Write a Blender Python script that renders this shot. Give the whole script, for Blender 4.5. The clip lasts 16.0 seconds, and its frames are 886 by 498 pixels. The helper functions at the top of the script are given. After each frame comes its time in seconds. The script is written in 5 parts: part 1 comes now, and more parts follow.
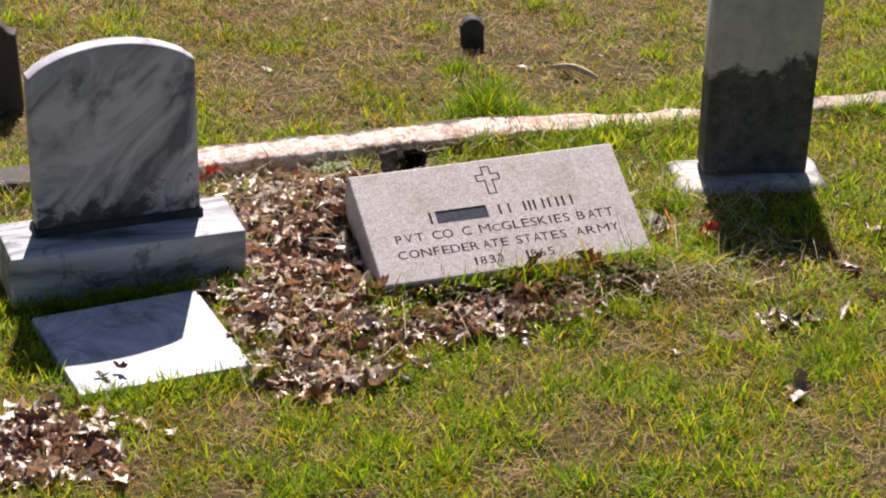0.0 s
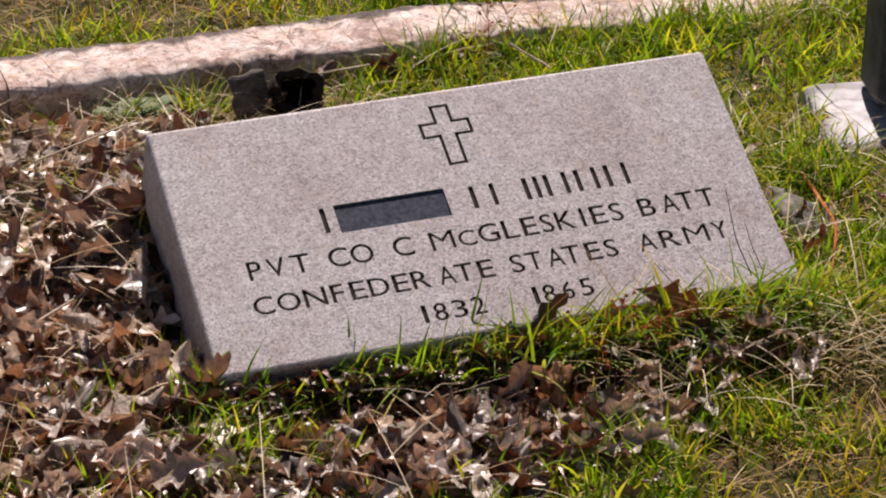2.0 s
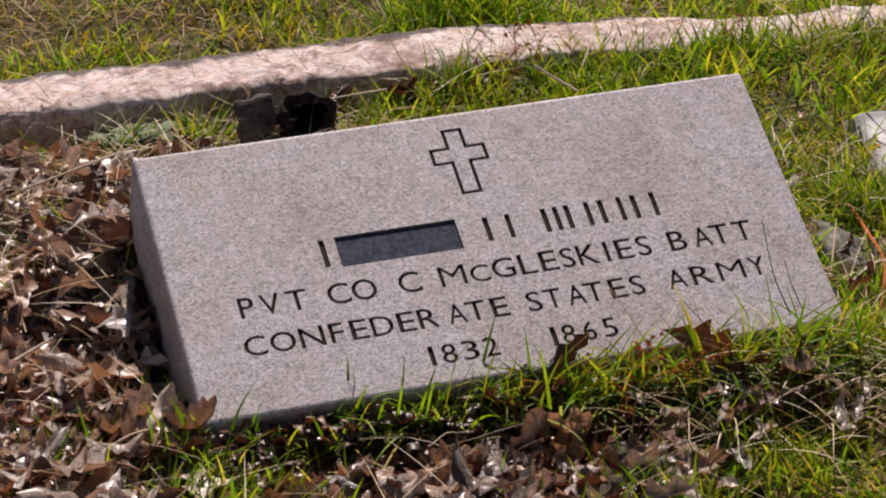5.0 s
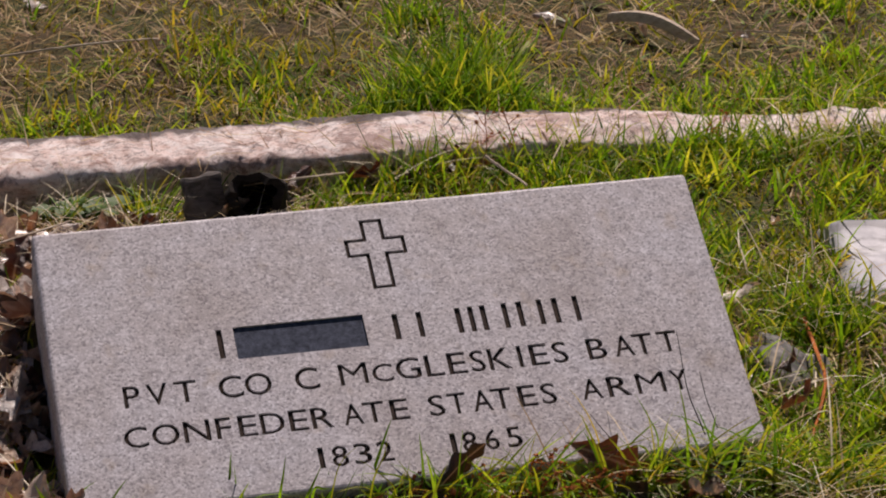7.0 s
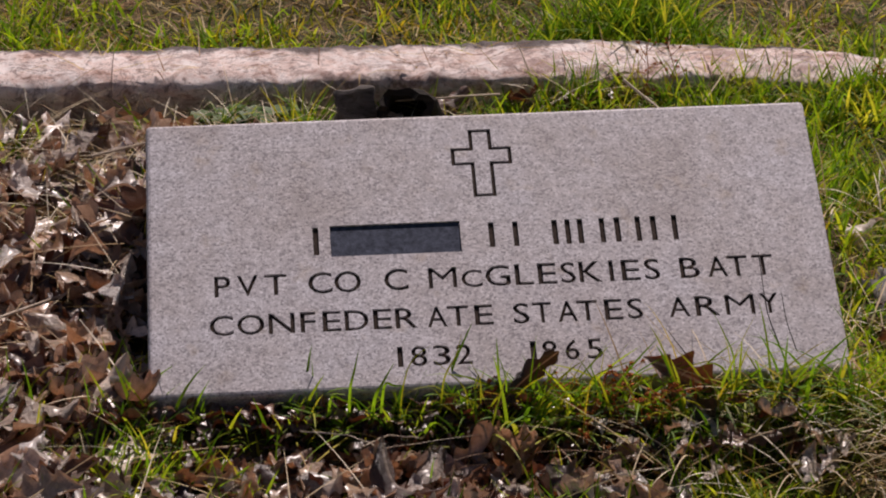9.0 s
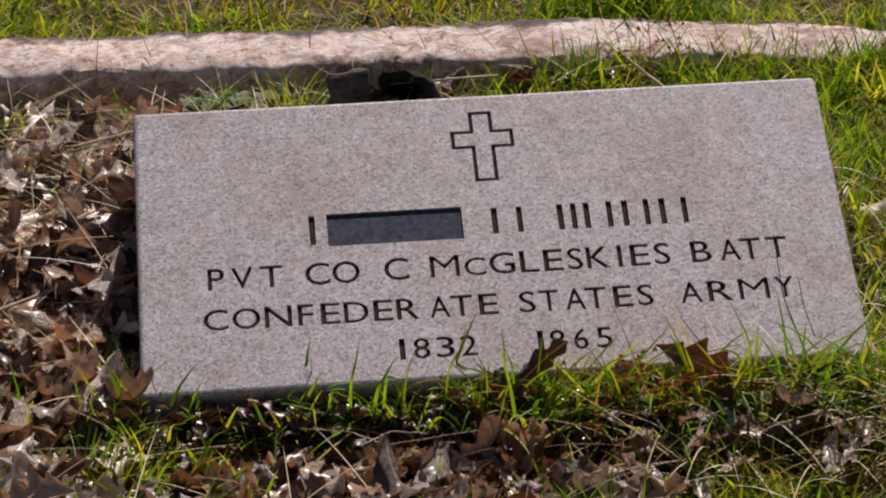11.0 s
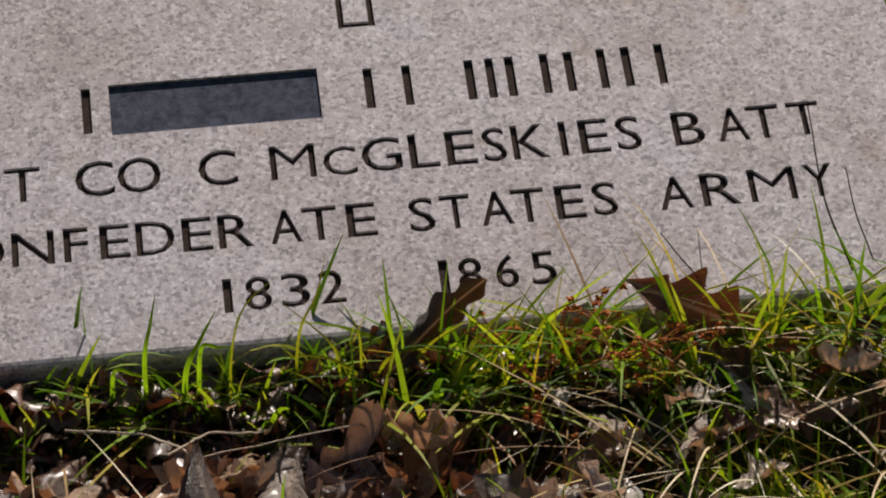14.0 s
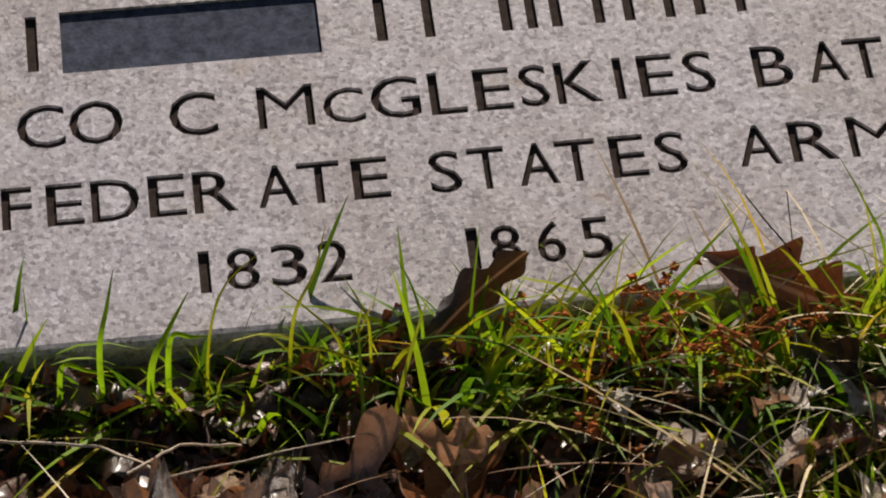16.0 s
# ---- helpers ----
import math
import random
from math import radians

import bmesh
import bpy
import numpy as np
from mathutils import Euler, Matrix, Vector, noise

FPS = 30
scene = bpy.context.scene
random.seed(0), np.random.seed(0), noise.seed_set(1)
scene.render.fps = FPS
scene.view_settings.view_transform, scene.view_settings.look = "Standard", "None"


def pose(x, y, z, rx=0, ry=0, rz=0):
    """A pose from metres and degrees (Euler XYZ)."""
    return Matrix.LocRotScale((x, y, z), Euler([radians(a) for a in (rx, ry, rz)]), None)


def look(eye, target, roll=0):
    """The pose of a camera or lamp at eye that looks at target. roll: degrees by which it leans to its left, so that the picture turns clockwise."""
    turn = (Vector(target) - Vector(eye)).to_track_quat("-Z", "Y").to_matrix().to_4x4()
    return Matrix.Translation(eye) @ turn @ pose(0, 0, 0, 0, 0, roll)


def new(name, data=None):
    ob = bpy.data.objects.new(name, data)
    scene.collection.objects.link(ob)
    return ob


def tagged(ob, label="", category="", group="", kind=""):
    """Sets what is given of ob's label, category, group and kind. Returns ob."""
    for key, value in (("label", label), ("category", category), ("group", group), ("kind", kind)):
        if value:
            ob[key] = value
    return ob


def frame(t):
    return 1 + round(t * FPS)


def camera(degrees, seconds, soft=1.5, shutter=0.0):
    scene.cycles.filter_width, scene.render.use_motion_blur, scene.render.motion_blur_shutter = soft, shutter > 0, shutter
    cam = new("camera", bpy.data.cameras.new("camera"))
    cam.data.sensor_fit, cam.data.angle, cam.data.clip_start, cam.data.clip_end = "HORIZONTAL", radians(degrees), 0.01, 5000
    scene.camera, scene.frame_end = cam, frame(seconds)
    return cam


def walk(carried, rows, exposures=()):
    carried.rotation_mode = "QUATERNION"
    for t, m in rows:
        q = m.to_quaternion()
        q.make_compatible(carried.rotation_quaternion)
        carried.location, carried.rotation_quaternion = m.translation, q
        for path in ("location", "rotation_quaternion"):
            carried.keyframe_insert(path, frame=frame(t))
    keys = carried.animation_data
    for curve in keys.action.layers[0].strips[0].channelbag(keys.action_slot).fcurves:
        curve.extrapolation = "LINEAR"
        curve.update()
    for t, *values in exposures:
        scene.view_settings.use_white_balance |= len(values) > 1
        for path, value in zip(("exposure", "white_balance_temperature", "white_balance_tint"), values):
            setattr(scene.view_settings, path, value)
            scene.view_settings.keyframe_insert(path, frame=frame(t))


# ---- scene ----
# ---------------------------------------------------------------- camera and walk
SUN_STRENGTH, SKY_STRENGTH = 5.2, 0.035
cam = camera(17.0, 16.0, soft=2.0)
PATH = [
    (0, pose(-1.8518, -5.4859, 2.7239, 65.528, 0.043, -17.052)),
    (0.5, pose(-1.3662, -3.8890, 2.0296, 64.894, 0.273, -17.719)),
    (1, pose(-1.1466, -3.2632, 1.7641, 64.512, 0.235, -17.672)),
    (1.5, pose(-0.9718, -2.7781, 1.5566, 64.094, 0.458, -17.697)),
    (2, pose(-0.8680, -2.4398, 1.4084, 63.747, 0.517, -18.210)),
    (2.5, pose(-0.8310, -2.3188, 1.3526, 63.863, 0.542, -18.539)),
    (3, pose(-0.7997, -2.2234, 1.3088, 64.040, 0.519, -18.619)),
    (3.5, pose(-0.7969, -2.2094, 1.3028, 64.215, 0.548, -18.737)),
    (3.7, pose(-0.7782, -2.2213, 1.2953, 64.485, 0.753, -18.300)),
    (5.8, pose(-0.7132, -2.2521, 1.2840, 64.744, 0.647, -16.295)),
    (6, pose(-0.6841, -2.2265, 1.2813, 64.609, 0.445, -16.034)),
    (6.5, pose(-0.5868, -2.1872, 1.2546, 66.480, -0.498, -15.120)),
    (7, pose(-0.4730, -2.1883, 1.2509, 66.130, -0.179, -12.429)),
    (7.5, pose(-0.3124, -2.2402, 1.2155, 66.417, -0.719, -6.075)),
    (8, pose(-0.2437, -2.2874, 1.2058, 65.944, -0.573, -4.596)),
    (8.5, pose(-0.2212, -2.2876, 1.1988, 65.857, -0.867, -3.440)),
    (8.7, pose(-0.2146, -2.2829, 1.1980, 65.879, -0.388, -3.727)),
    (10.8, pose(-0.2273, -2.2354, 1.1958, 65.437, 0.813, -4.815)),
    (11, pose(-0.2208, -2.1838, 1.1583, 65.563, 0.842, -4.753)),
    (11.5, pose(-0.2082, -1.9976, 1.0908, 64.717, 0.992, -4.828)),
    (12, pose(-0.2113, -1.8286, 1.0354, 63.955, 1.425, -5.202)),
    (12.5, pose(-0.1993, -1.6693, 0.9555, 63.389, 1.860, -4.987)),
    (13, pose(-0.1466, -1.5563, 0.8955, 63.442, 2.624, -4.656)),
    (13.5, pose(-0.1392, -1.4470, 0.8630, 62.434, 1.863, -6.137)),
    (14, pose(-0.1196, -1.3613, 0.8129, 62.261, 1.465, -6.865)),
    (14.5, pose(-0.1314, -1.2779, 0.7729, 62.254, 0.921, -7.891)),
    (15, pose(-0.1055, -1.2023, 0.7383, 61.853, 1.062, -7.184)),
    (15.5, pose(-0.0928, -1.1265, 0.6918, 61.918, 1.146, -7.063)),
    (16, pose(-0.1045, -1.0890, 0.6697, 61.608, 1.376, -6.889)),
]
walk(cam, PATH, exposures=[(0.0, 0.62, 6950, 18), (0.5, 0.42, 6980, 19), (1.0, 0.36, 7050, 20), (2.0, 0.22, 7000, 23), (3.5, 0.09, 6850, 25), (6.0, -0.10, 6850, 23), (8.5, -0.28, 6720, 25), (11.0, -0.22, 6750, 21), (12.5, -0.18, 6850, 18), (14.5, -0.05, 6900, 15), (16.0, 0.0, 6950, 15)])

# ---------------------------------------------------------------- world and sun
SUN = Vector((0.21, 0.64, 0.74)).normalized()
world = bpy.data.worlds.new("world")
scene.world = world
world.use_nodes = True
wn, wl = world.node_tree.nodes, world.node_tree.links
wn.clear()
w_out, w_bg, w_sky = wn.new("ShaderNodeOutputWorld"), wn.new("ShaderNodeBackground"), wn.new("ShaderNodeTexSky")
w_sky.sky_type, w_sky.sun_disc = "NISHITA", False
w_sky.sun_elevation, w_sky.sun_rotation = math.asin(SUN.z), math.atan2(SUN.x, SUN.y)
w_sky.ozone_density, w_sky.dust_density = 1.6, 0.6
w_bg.inputs["Strength"].default_value = SKY_STRENGTH
wl.new(w_sky.outputs[0], w_bg.inputs[0])
wl.new(w_bg.outputs[0], w_out.inputs[0])
sun = new("sun", bpy.data.lights.new("sun", "SUN"))
sun.data.energy, sun.data.angle, sun.data.color = SUN_STRENGTH, radians(0.55), (1.0, 0.95, 0.87)
sun.matrix_world = look(SUN * 20, (0, 0, 0))

# ---------------------------------------------------------------- materials


class Mat:
    """A small wrapper to wire node materials."""

    def __init__(self, name, rough=0.7):
        self.m = bpy.data.materials.new(name)
        self.m.use_nodes = True
        self.n, self.l = self.m.node_tree.nodes, self.m.node_tree.links
        self.bsdf = self.n["Principled BSDF"]
        self.out = self.n["Material Output"]
        self.bsdf.inputs["Roughness"].default_value = rough
        self.coord = self.n.new("ShaderNodeTexCoord").outputs["Object"]

    def put(self, value, socket):
        if isinstance(value, (int, float)):
            socket.default_value = value
        elif isinstance(value, tuple):
            socket.default_value = (*value, 1.0) if len(value) == 3 and socket.type == "RGBA" else value
        else:
            self.l.new(value, socket)

    def scaled(self, sx, sy, sz, rz=0.0, ry=0.0):
        node = self.n.new("ShaderNodeMapping")
        node.inputs["Scale"].default_value = (sx, sy, sz)
        node.inputs["Rotation"].default_value = (0, ry, rz)
        self.l.new(self.coord, node.inputs["Vector"])
        return node.outputs[0]

    def turned(self, ry, sx, sy, sz):
        """Coordinates turned about y first, then stretched."""
        a, b = self.n.new("ShaderNodeMapping"), self.n.new("ShaderNodeMapping")
        a.inputs["Rotation"].default_value = (0, ry, 0)
        b.inputs["Scale"].default_value = (sx, sy, sz)
        self.l.new(self.coord, a.inputs["Vector"])
        self.l.new(a.outputs[0], b.inputs["Vector"])
        return b.outputs[0]

    def noise(self, scale, detail=5.0, rough=0.6, distort=0.0, vec=None):
        node = self.n.new("ShaderNodeTexNoise")
        node.inputs["Scale"].default_value = scale
        node.inputs["Detail"].default_value = detail
        node.inputs["Roughness"].default_value = rough
        node.inputs["Distortion"].default_value = distort
        self.l.new(vec if vec is not None else self.coord, node.inputs["Vector"])
        return node.outputs["Fac"]

    def cells(self, scale, vec=None):
        node = self.n.new("ShaderNodeTexVoronoi")
        node.inputs["Scale"].default_value = scale
        self.l.new(vec if vec is not None else self.coord, node.inputs["Vector"])
        return node.outputs["Color"]

    def ramp(self, fac, *stops):
        node = self.n.new("ShaderNodeValToRGB")
        e = node.color_ramp.elements
        while len(e) < len(stops):
            e.new(0.5)
        for k, (pos, col) in enumerate(stops):
            e[k].position = pos
            e[k].color = (*col, 1.0) if isinstance(col, tuple) else (col, col, col, 1.0)
        self.put(fac, node.inputs["Fac"])
        return node.outputs["Color"]

    def mix(self, fac, a, b, blend="MIX"):
        node = self.n.new("ShaderNodeMix")
        node.data_type, node.blend_type = "RGBA", blend
        self.put(fac, node.inputs[0])
        self.put(a, node.inputs[6])
        self.put(b, node.inputs[7])
        return node.outputs[2]

    def island(self):
        return self.n.new("ShaderNodeNewGeometry").outputs["Random Per Island"]

    def random(self):
        return self.n.new("ShaderNodeObjectInfo").outputs["Random"]

    def color(self, value):
        self.put(value, self.bsdf.inputs["Base Color"])
        return self

    def gloss(self, value):
        self.put(value, self.bsdf.inputs["Roughness"])
        return self

    def bump(self, height, strength=0.3, distance=0.002):
        node = self.n.new("ShaderNodeBump")
        node.inputs["Strength"].default_value = strength
        node.inputs["Distance"].default_value = distance
        self.l.new(height, node.inputs["Height"])
        self.l.new(node.outputs[0], self.bsdf.inputs["Normal"])
        return self

    def thin(self, colour, amount):
        """Lets light through a thin leaf."""
        tr, mx = self.n.new("ShaderNodeBsdfTranslucent"), self.n.new("ShaderNodeMixShader")
        self.put(colour, tr.inputs["Color"])
        mx.inputs[0].default_value = amount
        self.l.new(self.bsdf.outputs[0], mx.inputs[1])
        self.l.new(tr.outputs[0], mx.inputs[2])
        self.l.new(mx.outputs[0], self.out.inputs["Surface"])
        return self


def granite_mat():
    m = Mat("grey_granite", 0.6)
    warp = m.mix(0.004, m.coord, m.n.new("ShaderNodeTexNoise").outputs["Color"], "ADD")
    cell = m.n.new("ShaderNodeSeparateColor")
    m.l.new(m.cells(470, warp), cell.inputs[0])
    grain = m.ramp(cell.outputs[0], (0.0, (0.10, 0.095, 0.11)), (0.17, (0.24, 0.225, 0.25)), (0.26, (0.48, 0.46, 0.48)), (0.60, (0.56, 0.54, 0.56)), (0.82, (0.74, 0.725, 0.745)), (1.0, (0.90, 0.89, 0.91)))
    haze = m.ramp(m.noise(340, 6, 0.85), (0.36, (0.34, 0.325, 0.345)), (0.64, (0.71, 0.685, 0.71)))
    base = m.mix(0.48, grain, haze)
    mica = m.ramp(m.noise(480, 4, 0.75), (0.60, 0.0), (0.66, 0.75))
    base = m.mix(mica, base, (0.15, 0.14, 0.145))
    quartz = m.ramp(m.noise(470, 2, 0.5), (0.66, 0.0), (0.72, 0.8))
    base = m.mix(quartz, base, (0.82, 0.80, 0.81))
    tone = m.ramp(m.noise(7, 5, 0.62), (0.36, (0.80, 0.74, 0.70)), (0.47, (0.95, 0.91, 0.89)), (0.62, (1.0, 0.99, 1.0)))
    mottle = m.ramp(m.noise(70, 5, 0.7), (0.36, (0.84, 0.82, 0.83)), (0.62, (1.08, 1.08, 1.10)))
    base = m.mix(1.0, m.mix(1.0, base, tone, "MULTIPLY"), mottle, "MULTIPLY")
    rust = m.ramp(m.noise(26, 3, 0.6), (0.60, 0.0), (0.72, 0.34))
    base = m.mix(rust, base, (0.44, 0.32, 0.20))
    m.color(base)
    return m.bump(m.noise(420, 4, 0.75), 0.35, 0.0009).m


def letter_mat(name, col):
    m = Mat(name, 0.9)
    m.bsdf.inputs["Specular IOR Level"].default_value = 0.08
    m.color(m.ramp(m.noise(240, 4, 0.65), (0.3, tuple(c * 0.55 for c in col)), (0.7, tuple(c * 1.5 for c in col))))
    return m.bump(m.noise(500, 3, 0.7), 0.3, 0.0006).m


def marble_mat(name, light, dark, vein=0.7, stain=0.0, foot=None, turn=0.75, run=3.0):
    m = Mat(name, 0.6)
    v = m.turned(turn, run, 4, 7)
    streak = m.ramp(m.noise(1.5, 7, 0.62, 1.4, v), (0.36, 1.0), (0.47, 0.45), (0.58, 0.0))
    base = m.mix(streak, light, dark)
    base = m.mix(vein, light, base)
    blotch = m.ramp(m.noise(14, 6, 0.7), (0.5, 0.0), (0.75, 0.5))
    base = m.mix(blotch, base, tuple(c * 0.8 for c in light))
    if stain:
        spots = m.ramp(m.noise(11, 7, 0.72, 0.6), (0.55, 0.0), (0.62, stain))
        base = m.mix(spots, base, (0.025, 0.025, 0.03))
    if foot is not None:
        sep, add = m.n.new("ShaderNodeSeparateXYZ"), m.n.new("ShaderNodeMath")
        m.l.new(m.coord, sep.inputs[0])
        add.operation = "MULTIPLY_ADD"
        m.l.new(m.noise(13, 7, 0.7, 0.4), add.inputs[0])
        add.inputs[1].default_value = -0.30
        m.l.new(sep.outputs["Z"], add.inputs[2])
        tongue = m.ramp(add.outputs[0], (max(0.0, foot - 0.03), 0.9), (foot + 0.03, 0.0))
        base = m.mix(tongue, base, (0.035, 0.035, 0.042))
    m.color(base)
    return m.bump(m.noise(120, 5, 0.7), 0.25, 0.001).m


def dark_stone_mat(name, pale, dark, edge0, edge1):
    m = Mat(name, 0.75)
    big = m.noise(6.5, 9, 0.72, 0.25)
    base = m.ramp(big, (edge0, dark), (edge1, pale))
    fine = m.ramp(m.noise(90, 5, 0.7), (0.3, 0.55), (0.7, 1.0))
    m.color(m.mix(0.8, base, fine, "MULTIPLY"))
    return m.bump(m.noise(70, 6, 0.7), 0.5, 0.003).m


def shaft_mat():
    """Grey marble with black algae stains that climb from the ground in ragged tongues."""
    m = Mat("stained_grey_marble_shaft", 0.75)
    sep = m.n.new("ShaderNodeSeparateXYZ")
    m.l.new(m.coord, sep.inputs[0])
    add = m.n.new("ShaderNodeMath")
    add.operation = "MULTIPLY_ADD"
    m.l.new(m.noise(9, 8, 0.68, 0.3), add.inputs[0])
    add.inputs[1].default_value = -0.42
    m.l.new(sep.outputs["Z"], add.inputs[2])
    stain = m.ramp(add.outputs[0], (0.045, 1.0), (0.075, 0.0))
    grey = m.ramp(m.noise(16, 8, 0.7), (0.3, (0.34, 0.33, 0.32)), (0.7, (0.62, 0.60, 0.58)))
    blot = m.ramp(m.noise(24, 8, 0.75), (0.35, (0.028, 0.029, 0.035)), (0.70, (0.15, 0.15, 0.165)))
    m.color(m.mix(stain, grey, blot))
    return m.bump(m.noise(70, 6, 0.7), 0.5, 0.003).m


def curb_mat(name="weathered_pink_curb", dull=1.0):
    m = Mat(name, 0.85)
    flow = m.noise(30, 8, 0.80, 0.3, m.scaled(0.8, 1.1, 1))
    a = m.ramp(flow, (0.34, (0.09, 0.055, 0.045)), (0.39, (0.50 * dull, 0.31 * dull, 0.25 * dull)), (0.45, (0.78 * dull, 0.62 * dull, 0.56 * dull)), (0.56, (0.90 * dull, 0.82 * dull, 0.79 * dull)))
    blush = m.ramp(m.noise(9, 5, 0.6), (0.50, 0.0), (0.66, 0.36))
    a = m.mix(blush, a, (0.66 * dull, 0.40 * dull, 0.32 * dull))
    flake = m.ramp(m.noise(110, 5, 0.8), (0.35, 0.4), (0.45, 1.0))
    a = m.mix(0.7, a, flake, "MULTIPLY")
    grime = m.ramp(m.noise(13, 7, 0.72, 0.6), (0.54, 0.0), (0.60, 0.7))
    a = m.mix(grime, a, (0.34 * dull, 0.22 * dull, 0.19 * dull))
    crack = m.ramp(m.noise(15, 8, 0.70, 1.0), (0.484, 0.0), (0.495, 0.75), (0.501, 0.75), (0.512, 0.0))
    a = m.mix(crack, a, (0.22, 0.14, 0.125))
    pit = m.ramp(m.noise(64, 6, 0.75, 0.5), (0.56, 0.0), (0.62, 0.75))
    a = m.mix(pit, a, (0.20, 0.13, 0.12))
    # dark brown along the back edge, in a ragged band
    sep, run, add = m.n.new("ShaderNodeSeparateXYZ"), m.n.new("ShaderNodeMath"), m.n.new("ShaderNodeMath")
    m.l.new(m.coord, sep.inputs[0])
    run.operation = add.operation = "MULTIPLY_ADD"
    m.l.new(sep.outputs["X"], run.inputs[0])
    run.inputs[1].default_value = 0.030
    m.l.new(sep.outputs["Y"], run.inputs[2])
    m.l.new(m.noise(17, 6, 0.65), add.inputs[0])
    add.inputs[1].default_value = 0.075
    m.l.new(run.outputs[0], add.inputs[2])
    a = m.mix(m.ramp(add.outputs[0], (0.893, 0.0), (0.903, 0.88)), a, (0.055, 0.040, 0.036))
    m.color(a)
    return m.bump(m.noise(80, 9, 0.85), 0.6, 0.008).m


def soil_mat():
    m = Mat("mossy_soil", 0.95)
    a = m.ramp(m.noise(7, 6, 0.65), (0.32, (0.10, 0.055, 0.022)), (0.46, (0.11, 0.080, 0.020)), (0.60, (0.08, 0.090, 0.012)))
    b = m.ramp(m.noise(85, 5, 0.75), (0.3, 0.25), (0.7, 1.25))
    m.color(m.mix(1.0, a, b, "MULTIPLY"))
    return m.bump(m.noise(140, 6, 0.75), 0.9, 0.008).m


def grass_mat(name, cols, through_amount):
    m = Mat(name, 0.55)
    m.bsdf.inputs["Specular IOR Level"].default_value = 0.25
    stops = [(k / max(1, len(cols) - 1), c) for k, c in enumerate(cols)]
    c = m.ramp(m.island(), *stops)
    shade = m.ramp(m.noise(60, 3, 0.6), (0.3, 0.72), (0.7, 1.15))
    c = m.mix(1.0, c, shade, "MULTIPLY")
    m.color(c)
    glow = m.mix(1.0, c, (1.45, 1.35, 0.7), "MULTIPLY")
    return m.thin(glow, through_amount).m


def leaf_mat(name, cols, per_object):
    m = Mat(name, 0.38)
    m.bsdf.inputs["Specular IOR Level"].default_value = 0.85
    m.bsdf.inputs["Coat Weight"].default_value = 0.6
    m.bsdf.inputs["Coat Roughness"].default_value = 0.3
    stops = [((k + 0.5) / len(cols), c) for k, c in enumerate(cols)]
    c = m.ramp(m.random() if per_object else m.island(), *stops)
    k = 0.06 if per_object else 1.0
    spots = m.ramp(m.noise(150 * k, 7, 0.78), (0.33, (0.40, 0.35, 0.33)), (0.47, (0.88, 0.83, 0.80)), (0.57, (1.12, 1.12, 1.12)))
    c = m.mix(0.85, c, spots, "MULTIPLY")
    if per_object:
        sep, size = m.n.new("ShaderNodeSeparateXYZ"), m.n.new("ShaderNodeMath")
        m.l.new(m.coord, sep.inputs[0])
        size.operation = "ABSOLUTE"
        m.l.new(sep.outputs["Y"], size.inputs[0])
        c = m.mix(m.ramp(size.outputs[0], (0.010, 0.5), (0.022, 0.0)), c, (0.66, 0.52, 0.40))
    m.color(c)
    m.gloss(m.ramp(m.noise(60 * k, 3, 0.5), (0.3, 0.24), (0.7, 0.46)))
    m.thin(m.mix(1.0, c, (1.25, 0.78, 0.52), "MULTIPLY"), 0.15)
    return m.bump(m.noise(190 * k, 6, 0.7), 0.7, 0.03 if per_object else 0.002).m


def wood_mat(name, pale, dark, scale=18):
    m = Mat(name, 0.9)
    m.bsdf.inputs["Specular IOR Level"].default_value = 0.12
    grain = m.noise(scale, 6, 0.7, 0.4, m.scaled(0.25, 2.2, 2.2))
    m.color(m.ramp(grain, (0.3, dark), (0.65, pale)))
    return m.bump(grain, 0.7, 0.003).m


GRANITE = granite_mat()
# letter colour holds both a dark stain and the shade inside V-cuts
LETTER = letter_mat("stained_shaded_lettering", (0.050, 0.036, 0.030))
NAMEBAR = letter_mat("slate_grey_cover", (0.075, 0.085, 0.115))
MARBLE = marble_mat("veined_grey_marble", (0.58, 0.58, 0.67), (0.10, 0.105, 0.15), 0.92, foot=0.0)
# blue of the sky-lit shade is put into the slab and plinth colours
WHITE_MARBLE = marble_mat("white_marble", (0.74, 0.77, 0.86), (0.27, 0.31, 0.44), 0.85, 0.35)
PLINTH_MARBLE = marble_mat("streaked_white_marble", (0.56, 0.59, 0.68), (0.07, 0.078, 0.11), 0.95, 0.55, turn=0.06, run=0.9)
BASE_MARBLE = marble_mat("weathered_white_marble", (0.58, 0.57, 0.61), (0.20, 0.205, 0.24), 0.9, 0.6)
SHAFT = shaft_mat()
SLATE = dark_stone_mat("dark_brown_stone", (0.09, 0.07, 0.06), (0.035, 0.03, 0.03), 0.35, 0.65)
BLACK_STONE = dark_stone_mat("dark_grey_stone", (0.07, 0.07, 0.075), (0.02, 0.02, 0.024), 0.35, 0.65)
ROCK = dark_stone_mat("grey_field_rock", (0.48, 0.44, 0.40), (0.07, 0.07, 0.065), 0.44, 0.56)
CURB = curb_mat()
DULL_CURB = curb_mat("dull_brown_pink_curb", 0.62)
SOIL = soil_mat()
LAWN = grass_mat("lawn_grass", [(0.067, 0.157, 0.009), (0.168, 0.336, 0.013), (0.246, 0.414, 0.020), (0.381, 0.482, 0.028), (0.538, 0.515, 0.056)], 0.50)
